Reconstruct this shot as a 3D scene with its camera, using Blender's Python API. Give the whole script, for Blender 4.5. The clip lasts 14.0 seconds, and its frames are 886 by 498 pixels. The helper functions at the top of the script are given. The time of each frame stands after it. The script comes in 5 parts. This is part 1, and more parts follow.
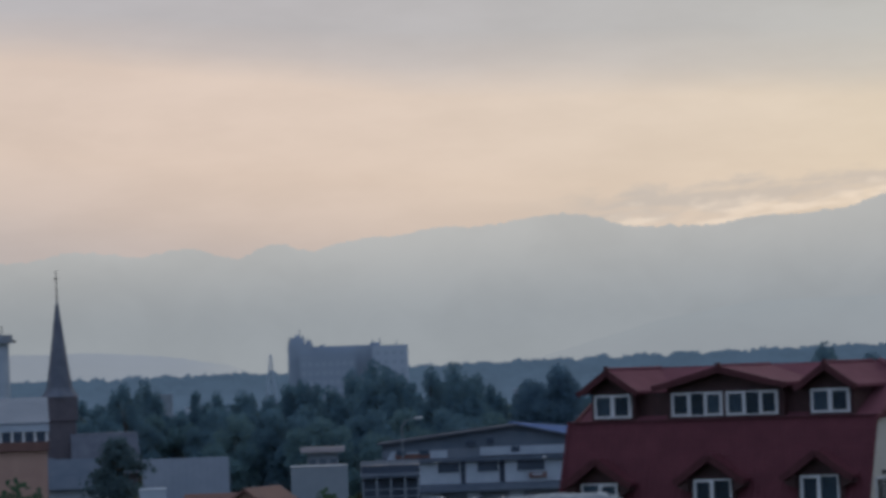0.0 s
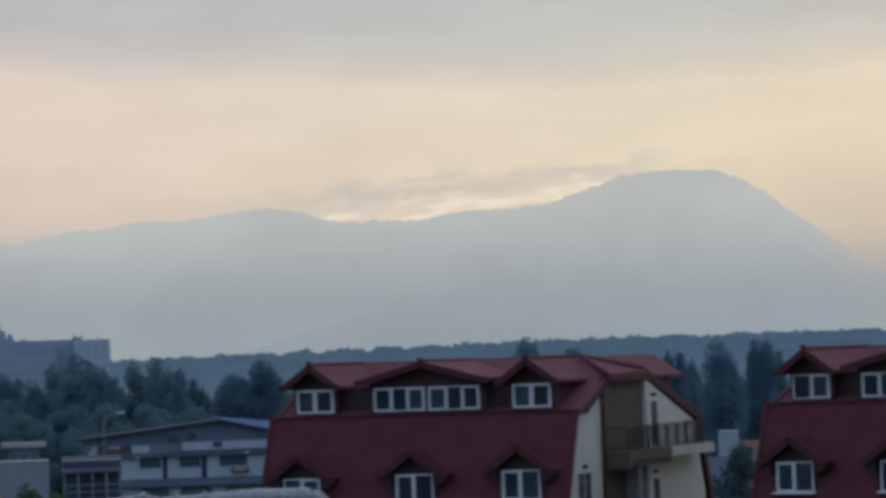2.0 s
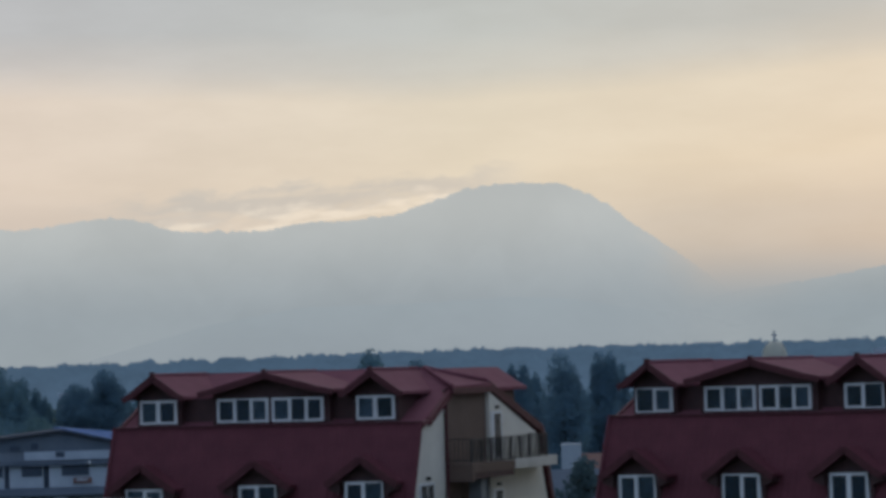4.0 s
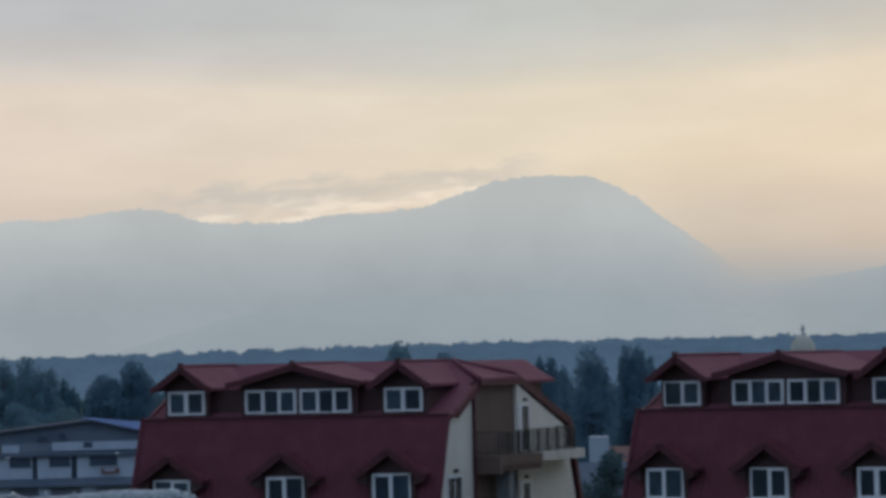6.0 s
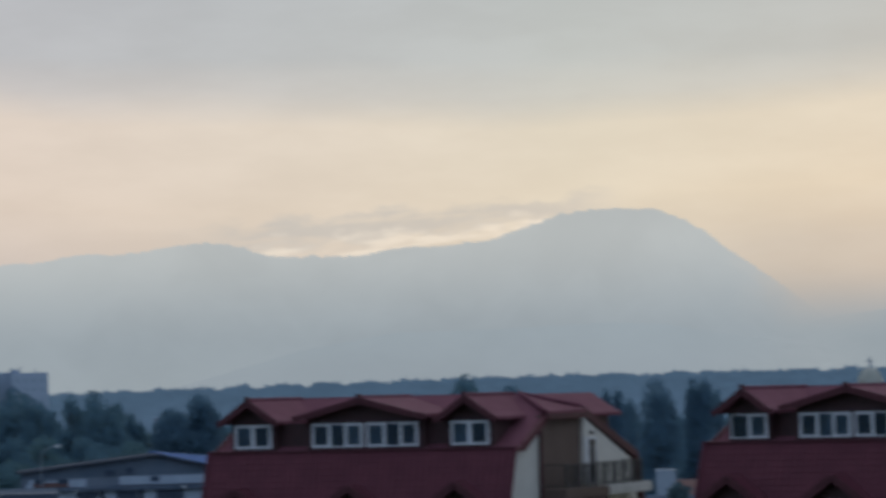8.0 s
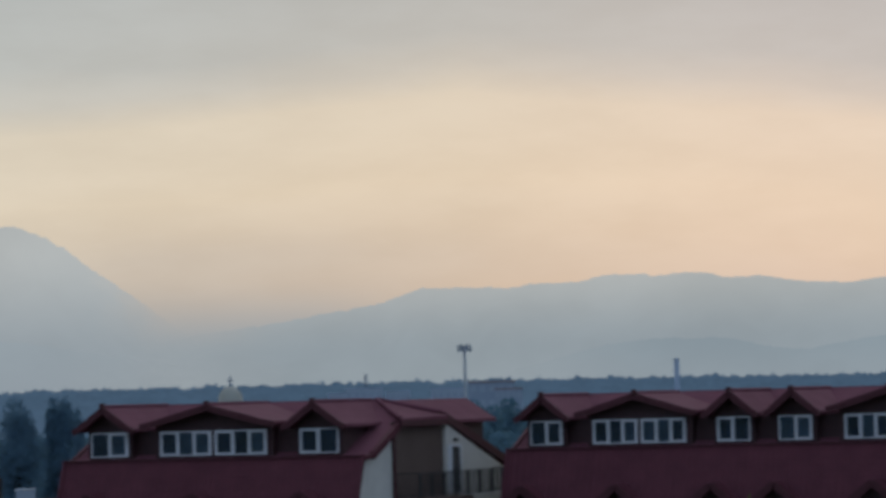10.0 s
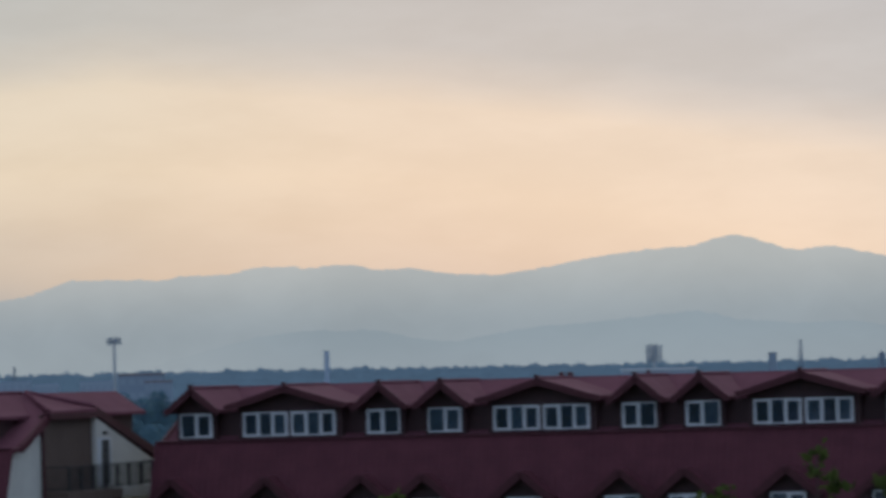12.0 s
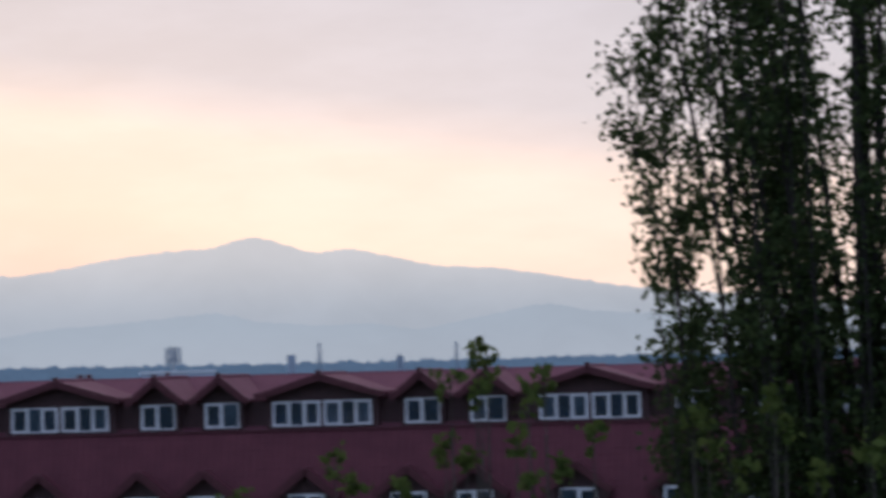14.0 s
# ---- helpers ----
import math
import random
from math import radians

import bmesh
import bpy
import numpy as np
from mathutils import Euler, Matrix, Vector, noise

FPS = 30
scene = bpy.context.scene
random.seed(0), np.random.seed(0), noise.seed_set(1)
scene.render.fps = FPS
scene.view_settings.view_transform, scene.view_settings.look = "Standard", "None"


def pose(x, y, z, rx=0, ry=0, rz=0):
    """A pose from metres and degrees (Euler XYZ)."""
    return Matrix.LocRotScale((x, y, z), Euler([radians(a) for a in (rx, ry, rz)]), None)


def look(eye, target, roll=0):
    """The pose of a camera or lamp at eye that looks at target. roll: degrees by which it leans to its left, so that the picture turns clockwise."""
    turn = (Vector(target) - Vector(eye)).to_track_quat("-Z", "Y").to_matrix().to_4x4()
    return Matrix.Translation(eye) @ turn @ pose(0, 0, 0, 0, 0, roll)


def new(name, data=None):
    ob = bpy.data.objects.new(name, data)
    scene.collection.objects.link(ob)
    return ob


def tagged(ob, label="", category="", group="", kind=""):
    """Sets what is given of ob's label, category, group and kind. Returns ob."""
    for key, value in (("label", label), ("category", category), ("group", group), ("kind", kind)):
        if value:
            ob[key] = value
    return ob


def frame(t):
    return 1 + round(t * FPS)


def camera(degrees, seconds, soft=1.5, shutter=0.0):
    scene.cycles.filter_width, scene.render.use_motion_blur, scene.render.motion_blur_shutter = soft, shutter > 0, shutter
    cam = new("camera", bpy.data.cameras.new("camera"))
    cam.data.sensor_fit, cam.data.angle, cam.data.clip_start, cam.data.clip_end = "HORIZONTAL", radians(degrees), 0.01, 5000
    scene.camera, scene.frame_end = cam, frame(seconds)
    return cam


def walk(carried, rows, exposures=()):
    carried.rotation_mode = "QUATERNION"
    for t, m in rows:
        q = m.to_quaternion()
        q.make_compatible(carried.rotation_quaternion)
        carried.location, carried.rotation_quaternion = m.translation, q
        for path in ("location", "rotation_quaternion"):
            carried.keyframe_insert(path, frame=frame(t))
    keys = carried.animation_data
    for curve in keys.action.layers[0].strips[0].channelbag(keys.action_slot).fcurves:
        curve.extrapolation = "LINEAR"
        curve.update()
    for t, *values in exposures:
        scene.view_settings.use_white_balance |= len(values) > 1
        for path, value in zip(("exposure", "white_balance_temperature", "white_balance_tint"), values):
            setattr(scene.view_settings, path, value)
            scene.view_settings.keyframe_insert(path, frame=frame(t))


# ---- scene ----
# ---------------------------------------------------------------- camera
EYE = (0.0, 0.0, 13.0)
cam = camera(13.15, 14.0, soft=3.7, shutter=0.5)
# seconds, tilt, turn to the left, lean: a hand-held pan from one spot
PATH = [
    (0, 91.918, 6.166, -1.987),
    (0.3, 92.094, 5.685, -1.991),
    (0.5, 92.139, 5.226, -2.012),
    (0.8, 92.031, 4.342, -1.988),
    (1, 91.959, 3.809, -1.952),
    (1.3, 91.886, 3.075, -1.996),
    (1.5, 91.773, 2.609, -1.927),
    (1.8, 91.690, 2.060, -1.990),
    (2, 91.695, 1.745, -1.920),
    (2.3, 91.570, 1.122, -1.919),
    (2.5, 91.574, 0.861, -1.720),
    (2.8, 91.731, 0.515, -1.683),
    (3, 91.843, 0.152, -1.498),
    (3.2, 91.894, -0.198, -1.638),
    (3.9, 91.827, -0.556, -1.603),
    (4.6, 91.611, -0.460, -1.290),
    (5.3, 91.549, -0.364, -1.266),
    (5.5, 91.614, -0.396, -1.444),
    (5.8, 91.626, -0.259, -1.309),
    (6, 91.696, -0.144, -1.287),
    (6.3, 91.687, -0.048, -1.221),
    (6.5, 91.666, 0.000, -1.314),
    (6.8, 91.654, 0.430, -1.165),
    (7, 91.808, 0.945, -1.150),
    (7.2, 92.080, 1.653, -1.194),
    (7.62, 92.302, 1.906, -1.292),
    (8.04, 92.198, 0.679, -1.417),
    (8.46, 91.987, -1.436, -1.533),
    (8.88, 91.886, -3.850, -1.604),
    (9.3, 92.111, -5.970, -1.594),
    (9.5, 92.356, -6.911, -1.560),
    (9.8, 91.896, -8.155, -1.562),
    (10, 92.254, -8.681, -1.528),
    (10.3, 92.124, -9.238, -1.566),
    (10.5, 92.081, -9.913, -1.558),
    (10.8, 91.960, -11.427, -1.465),
    (11, 91.949, -11.888, -1.580),
    (11.2, 91.957, -11.918, -1.626),
    (11.5, 92.093, -12.505, -1.653),
    (11.8, 92.061, -13.401, -1.615),
    (12, 92.001, -13.889, -1.631),
    (12.2, 91.943, -14.478, -1.607),
    (12.5, 92.203, -15.689, -1.589),
    (12.8, 91.967, -17.399, -1.557),
    (13, 91.964, -17.891, -1.586),
    (13.2, 91.914, -18.327, -1.564),
    (13.5, 91.911, -19.147, -1.517),
    (13.8, 91.917, -20.301, -1.587),
    (14, 91.837, -21.042, -1.634),
]


def aim(tilt, turn, lean):
    a, b = radians(tilt - 90), radians(turn)
    d = Vector((-math.sin(b) * math.cos(a), math.cos(b) * math.cos(a), math.sin(a)))
    return look(EYE, Vector(EYE) + d * 10, lean)


walk(cam, [(t, aim(a, b, c)) for t, a, b, c in PATH], [(0, -0.10, 6350, 12), (1.0, -0.07, 6300, 9), (2.2, 0.0, 6200, 8), (3.0, -0.02, 6180, 8), (6.5, 0.02, 6120, 8), (9.5, -0.09, 6070, 8), (10.2, -0.13, 6080, 8), (11.0, -0.13, 6060, 9), (12.5, 0.02, 6090, 8), (13.2, 0.06, 6040, 10), (13.5, 0.11, 6060, 11), (13.8, 0.20, 6060, 14), (14.0, 0.37, 6060, 18)])


def polar(az, dist, z=0.0):
    a = radians(az)
    return Vector((math.sin(a) * dist, math.cos(a) * dist, z))


# ---------------------------------------------------------------- sky and sun
class Nodes:
    def __init__(self, tree):
        self.t = tree
        self.t.nodes.clear()

    def add(self, kind, **props):
        n = self.t.nodes.new(kind)
        for k, v in props.items():
            if k == "op":
                n.operation = v
            elif k == "blend":
                n.data_type, n.blend_type = "RGBA", v
            elif k == "clamped":
                n.clamp = v
            elif k == "sky":
                n.sky_type = v
        return n

    def link(self, a, b):
        self.t.links.new(a, b)

    def put(self, socket, v):
        if isinstance(v, bpy.types.NodeSocket):
            self.link(v, socket)
        elif isinstance(v, tuple) and len(v) == 3 and socket.type == "RGBA":
            socket.default_value = (*v, 1)
        else:
            socket.default_value = v

    def math(self, op, a, b=0.0, c=0.0):
        n = self.add("ShaderNodeMath", op=op)
        for i, v in enumerate((a, b, c)):
            self.put(n.inputs[i], v)
        return n.outputs[0]

    def mix(self, f, a, b, blend="MIX"):
        n = self.add("ShaderNodeMix", blend=blend)
        self.put(n.inputs[0], f), self.put(n.inputs[6], a), self.put(n.inputs[7], b)
        return n.outputs[2]

    def noise(self, vec, scale, detail=4.0, rough=0.55):
        n = self.add("ShaderNodeTexNoise")
        if vec is not None:
            self.link(vec, n.inputs["Vector"])
        n.inputs["Scale"].default_value, n.inputs["Detail"].default_value, n.inputs["Roughness"].default_value = scale, detail, rough
        return n.outputs[0]

    def ramp(self, f, stops):
        n = self.add("ShaderNodeValToRGB")
        self.put(n.inputs[0], f)
        e = n.color_ramp.elements
        while len(e) < len(stops):
            e.new(0.5)
        for s, (p, c) in zip(e, stops):
            s.position, s.color = p, (*c, 1) if len(c) == 3 else c
        return n.outputs[0]

    def step(self, v, a, b, lo=0.0, hi=1.0):
        n = self.add("ShaderNodeMapRange")
        n.interpolation_type = "SMOOTHSTEP"
        for i, q in enumerate((v, a, b, lo, hi)):
            self.put(n.inputs[i], q)
        return n.outputs[0]

    def xyz(self, x, y, z):
        n = self.add("ShaderNodeCombineXYZ")
        for i, q in enumerate((x, y, z)):
            self.put(n.inputs[i], q)
        return n.outputs[0]


world = bpy.data.worlds.new("dusk_sky")
scene.world = world
world.use_nodes = True
W = Nodes(world.node_tree)
co = W.add("ShaderNodeTexCoord").outputs["Generated"]
sep = W.add("ShaderNodeSeparateXYZ")
W.link(co, sep.inputs[0])
SX, SY, SZ = sep.outputs
elev = W.math("MULTIPLY", W.math("ARCSINE", SZ), 57.2958)
azim = W.math("MULTIPLY", W.math("ARCTAN2", SX, SY), 57.2958)
# long flat streaks of cloud
flat = W.xyz(W.math("MULTIPLY", azim, 0.10), W.math("MULTIPLY", elev, 0.42), 3.7)
soft_n = W.noise(flat, 1.0, 5.0, 0.5)
fine = W.xyz(W.math("MULTIPLY", azim, 0.35), W.math("MULTIPLY", elev, 1.1), 9.1)
fine_n = W.noise(fine, 1.0, 6.0, 0.6)
# the lower edge of the upper cloud sinks and rises along the horizon
EDGE = [(-20, 5.4), (-13, 5.15), (-6.5, 4.55), (0, 4.3), (5, 4.6), (9, 4.98), (13.5, 4.55), (18.2, 3.78), (24, 3.1), (32, 2.9)]
edge_el = W.ramp(W.math("DIVIDE", W.math("ADD", azim, 20.0), 52.0), [((a + 20) / 52, (e / 10, e / 10, e / 10)) for a, e in EDGE])
sink = W.math("SUBTRACT", 4.55, W.math("MULTIPLY", edge_el, 10.0))
bulge = W.math("MULTIPLY", W.math("SUBTRACT", soft_n, 0.5), 0.85)
# haze gathers in the gap between the massif and the far range
gap = W.math("MULTIPLY", W.math("MULTIPLY", W.step(azim, 1.0, 4.8), W.step(azim, 10.0, 6.0)), W.step(elev, 3.4, 1.3, 0.0, 1.15))
level = W.math("SUBTRACT", W.math("ADD", W.math("ADD", elev, sink), bulge), gap)
low = W.ramp(W.math("DIVIDE", level, 10.0), [
    (0.00, (0.42, 0.435, 0.43)), (0.10, (0.45, 0.455, 0.44)), (0.155, (0.50, 0.485, 0.455)), (0.22, (0.605, 0.55, 0.48)), (0.30, (0.70, 0.615, 0.51)),
    (0.42, (0.725, 0.64, 0.535)), (0.465, (0.565, 0.552, 0.52)), (0.51, (0.48, 0.503, 0.505)), (1.0, (0.42, 0.45, 0.475))])
# pinker to the south, warmer where the sun has gone down
tint = W.ramp(W.step(azim, -12.0, 24.0), [(0.0, (1.05, 0.98, 1.01)), (0.12, (1.0, 0.985, 1.01)), (0.3, (0.96, 1.0, 1.0)), (0.48, (0.90, 0.94, 0.955)), (0.62, (0.885, 0.915, 0.94)), (0.8, (0.95, 0.928, 0.965)), (1.0, (1.07, 1.015, 1.03))])
low = W.mix(1.0, low, tint, "MULTIPLY")
mott = W.step(fine_n, 0.3, 0.7, 0.955, 1.04)
low = W.mix(1.0, low, W.xyz(mott, mott, mott), "MULTIPLY")
# torn bright cloud lying on the long ridge, with grey shreds above it
tilted = W.math("SUBTRACT", elev, W.math("MULTIPLY", azim, 0.075))
ragged = W.noise(W.xyz(W.math("MULTIPLY", azim, 1.5), W.math("MULTIPLY", tilted, 3.0), 1.3), 1.0, 5.0, 0.6)
shift = W.math("ADD", tilted, W.math("MULTIPLY", W.math("SUBTRACT", ragged, 0.5), 0.75))
streak = W.noise(W.xyz(W.math("MULTIPLY", azim, 1.3), W.math("MULTIPLY", tilted, 7.0), 4.4), 1.0, 4.0, 0.55)
span = W.math("MULTIPLY", W.step(azim, -5.4, -3.0), W.step(azim, 2.2, 0.7))
shreds = W.math("MULTIPLY", W.math("MULTIPLY", W.step(shift, 2.40, 2.55), W.step(shift, 3.0, 2.8)), span)
glare = W.math("MULTIPLY", W.math("MULTIPLY", W.step(shift, 2.22, 2.36), W.step(shift, 2.72, 2.50)), span)
low = W.mix(W.math("MULTIPLY", shreds, W.step(streak, 0.30, 0.58, 0.25, 0.75)), low, (0.48, 0.482, 0.47))
low = W.mix(W.math("MULTIPLY", glare, W.step(streak, 0.40, 0.66, 0.05, 0.75)), low, (0.82, 0.745, 0.64))
# higher up and behind: an even grey-blue evening overcast
high = W.ramp(W.math("DIVIDE", elev, 90.0), [(0.0, (0.46, 0.47, 0.48)), (0.25, (0.42, 0.45, 0.48)), (1.0, (0.36, 0.42, 0.50))])
front = W.step(SY, 0.2, 0.75)
cloud = W.mix(W.math("MULTIPLY", front, W.step(elev, 16.0, 6.0)), high, low)
cloud = W.mix(W.step(SY, 0.3, -0.4), cloud, (0.47, 0.58, 0.79))
sky = W.add("ShaderNodeTexSky", sky="NISHITA")
sky.sun_disc, sky.sun_elevation, sky.sun_rotation = False, radians(4), radians(12)
skyc = W.mix(1.0, sky.outputs[0], (0.08, 0.08, 0.08), "MULTIPLY")
full = W.mix(0.93, skyc, cloud)
# the foot of the gap is filled with grey air
full = W.mix(W.math("MULTIPLY", W.math("MULTIPLY", W.step(azim, 1.5, 4.0), W.step(azim, 9.5, 6.5)), W.step(elev, 2.0, 0.75)), full, (0.355, 0.378, 0.385))
bg = W.add("ShaderNodeBackground")
W.link(full, bg.inputs[0])
bg.inputs[1].default_value = 1.0
W.link(bg.outputs[0], W.add("ShaderNodeOutputWorld").inputs[0])

sun_data = bpy.data.lights.new("sun", "SUN")
sun_data.energy, sun_data.angle, sun_data.color = 0.5, radians(60), (1.0, 0.90, 0.84)
sun = new("sun", sun_data)
sun.matrix_world = look(polar(14, 100, 60), (0, 0, 0))

# ---------------------------------------------------------------- materials
MATS = {}


def mat(name, c1, c2, rough=0.7, scale=3.0, metal=0.0, bump=0.0, bump_scale=40.0, vary=0.0, spec=0.5, stripes=None, glow=0.0):
    if name in MATS:
        return MATS[name]
    m = bpy.data.materials.new(name)
    m.use_nodes = True
    N = Nodes(m.node_tree)
    p = N.add("ShaderNodeBsdfPrincipled")
    pos = N.add("ShaderNodeTexCoord").outputs["Object"]
    big, small = N.noise(pos, scale, 5.0, 0.6), N.noise(pos, scale * 9, 4.0, 0.6)
    f = N.math("ADD", N.math("MULTIPLY", big, 0.7), N.math("MULTIPLY", small, 0.3))
    col = N.mix(N.step(f, 0.33, 0.67), c1, c2)
    if vary:
        r = N.add("ShaderNodeObjectInfo").outputs["Random"]
        k = N.math("ADD", N.math("MULTIPLY", r, vary), 1 - vary / 2)
        col = N.mix(1.0, col, N.xyz(k, k, k), "MULTIPLY")
    height = N.noise(pos, bump_scale, 3.0, 0.6)
    if stripes:
        # seams or courses: axis and spacing
        axis, gap, depth = stripes
        s = N.add("ShaderNodeSeparateXYZ")
        N.link(pos, s.inputs[0])
        fr = N.math("FRACT", N.math("DIVIDE", s.outputs[axis], gap))
        edge = N.math("SUBTRACT", 1.0, N.step(fr, 0.0, 0.14))
        col = N.mix(N.math("MULTIPLY", edge, depth), col, tuple(v * 0.45 for v in c1))
        height = N.math("ADD", N.math("MULTIPLY", height, 0.3), fr)
    N.link(col, p.inputs["Base Color"])
    p.inputs["Metallic"].default_value, p.inputs["Specular IOR Level"].default_value = metal, spec
    N.put(p.inputs["Roughness"], N.step(small, 0.2, 0.8, max(rough - 0.08, 0.05), min(rough + 0.1, 1.0)))
    if bump:
        b = N.add("ShaderNodeBump")
        b.inputs["Strength"].default_value, b.inputs["Distance"].default_value = bump, 0.03
        N.link(height, b.inputs["Height"]), N.link(b.outputs[0], p.inputs["Normal"])
    N.link(p.outputs[0], N.add("ShaderNodeOutputMaterial").inputs[0])
    MATS[name] = m
    return m


def leaf_mat(name, c1, c2, thin=0.35):
    if name in MATS:
        return MATS[name]
    m = bpy.data.materials.new(name)
    m.use_nodes = True
    N = Nodes(m.node_tree)
    r = N.add("ShaderNodeNewGeometry").outputs["Random Per Island"]
    pos = N.add("ShaderNodeTexCoord").outputs["Object"]
    col = N.mix(r, c1, c2)
    k = N.step(N.noise(pos, 0.35, 3.0), 0.3, 0.7, 0.86, 1.14)
    col = N.mix(1.0, col, N.xyz(k, k, k), "MULTIPLY")
    d, t = N.add("ShaderNodeBsdfDiffuse"), N.add("ShaderNodeBsdfTranslucent")
    N.link(col, d.inputs[0]), N.link(col, t.inputs[0])
    x = N.add("ShaderNodeMixShader")
    x.inputs[0].default_value = thin
    N.link(d.outputs[0], x.inputs[1]), N.link(t.outputs[0], x.inputs[2])
    N.link(x.outputs[0], N.add("ShaderNodeOutputMaterial").inputs[0])
    MATS[name] = m
    return m


def glass_mat(name, tint):
    m = bpy.data.materials.new(name)
    m.use_nodes = True
    N = Nodes(m.node_tree)
    t, g, x = N.add("ShaderNodeBsdfTransparent"), N.add("ShaderNodeBsdfGlossy"), N.add("ShaderNodeMixShader")
    t.inputs[0].default_value = (*tint, 1)
    g.inputs["Roughness"].default_value = 0.03
    fr = N.add("ShaderNodeFresnel")
    fr.inputs[0].default_value = 1.75
    N.link(fr.outputs[0], x.inputs[0]), N.link(t.outputs[0], x.inputs[1]), N.link(g.outputs[0], x.inputs[2])
    N.link(x.outputs[0], N.add("ShaderNodeOutputMaterial").inputs[0])
    return m


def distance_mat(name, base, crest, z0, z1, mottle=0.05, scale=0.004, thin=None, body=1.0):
    """Far hills seen through miles of air: a plain glowing backdrop with the haze put into its colour. thin: between
    these bearings it is lost in the haze.
    """
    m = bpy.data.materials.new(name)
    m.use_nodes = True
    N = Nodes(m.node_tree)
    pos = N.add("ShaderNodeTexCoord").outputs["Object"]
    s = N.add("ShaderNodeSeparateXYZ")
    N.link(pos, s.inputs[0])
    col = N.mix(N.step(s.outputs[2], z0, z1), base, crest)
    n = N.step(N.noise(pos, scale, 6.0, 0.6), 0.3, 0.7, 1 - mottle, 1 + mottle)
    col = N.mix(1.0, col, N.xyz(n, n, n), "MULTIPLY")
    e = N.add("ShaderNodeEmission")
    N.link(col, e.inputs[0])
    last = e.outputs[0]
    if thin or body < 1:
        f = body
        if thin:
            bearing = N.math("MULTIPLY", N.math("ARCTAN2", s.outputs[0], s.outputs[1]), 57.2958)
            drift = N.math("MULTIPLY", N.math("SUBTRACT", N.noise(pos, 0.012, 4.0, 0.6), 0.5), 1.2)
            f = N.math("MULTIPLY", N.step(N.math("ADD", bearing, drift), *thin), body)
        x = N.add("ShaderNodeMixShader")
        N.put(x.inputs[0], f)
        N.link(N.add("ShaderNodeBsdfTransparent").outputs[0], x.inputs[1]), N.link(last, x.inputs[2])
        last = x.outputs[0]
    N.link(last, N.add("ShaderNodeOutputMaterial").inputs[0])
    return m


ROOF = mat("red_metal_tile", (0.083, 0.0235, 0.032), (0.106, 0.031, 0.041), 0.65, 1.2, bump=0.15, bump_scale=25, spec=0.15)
# the roof red again, lightened for sky light on the flatter upper planes
ROOF_TOP = mat("red_sheet_sky_lit", (0.140, 0.055, 0.071), (0.172, 0.069, 0.087), 0.8, 0.8, bump=0.25, stripes=(0, 0.35, 0.15), spec=0.05)
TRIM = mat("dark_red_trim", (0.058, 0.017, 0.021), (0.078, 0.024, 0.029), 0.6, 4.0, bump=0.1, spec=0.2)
INFILL = mat("brown_boarding", (0.035, 0.014, 0.014), (0.055, 0.020, 0.020), 0.7, 5.0, bump=0.3, stripes=(0, 0.14, 0.5))
CREAM = mat("cream_render", (0.50, 0.48, 0.43), (0.58, 0.56, 0.50), 0.85, 0.8, bump=0.15, bump_scale=60)
BROWN = mat("brown_render", (0.090, 0.059, 0.046), (0.114, 0.076, 0.059), 0.85, 1.5, bump=0.15, bump_scale=60)
WHITE = mat("white_pvc", (0.52, 0.545, 0.57), (0.62, 0.635, 0.65), 0.4, 6.0)
IRON = mat("black_iron", (0.015, 0.015, 0.017), (0.03, 0.03, 0.03), 0.5, 9.0)
CONC = mat("pale_concrete", (0.40, 0.39, 0.36), (0.52, 0.51, 0.48), 0.85, 1.0, bump=0.2)
# room darkness as colour; this and the curtain blued for sky reflected in panes
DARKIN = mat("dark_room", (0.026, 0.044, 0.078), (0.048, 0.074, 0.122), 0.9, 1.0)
CURTAIN = mat("net_curtain", (0.075, 0.11, 0.155), (0.15, 0.20, 0.26), 0.9, 2.0, bump=0.4, stripes=(0, 0.16, 0.4))
GLASS = glass_mat("window_glass", (0.80, 0.86, 0.90))
BARK = mat("bark", (0.035, 0.028, 0.022), (0.07, 0.058, 0.045), 0.9, 6.0, bump=0.6)


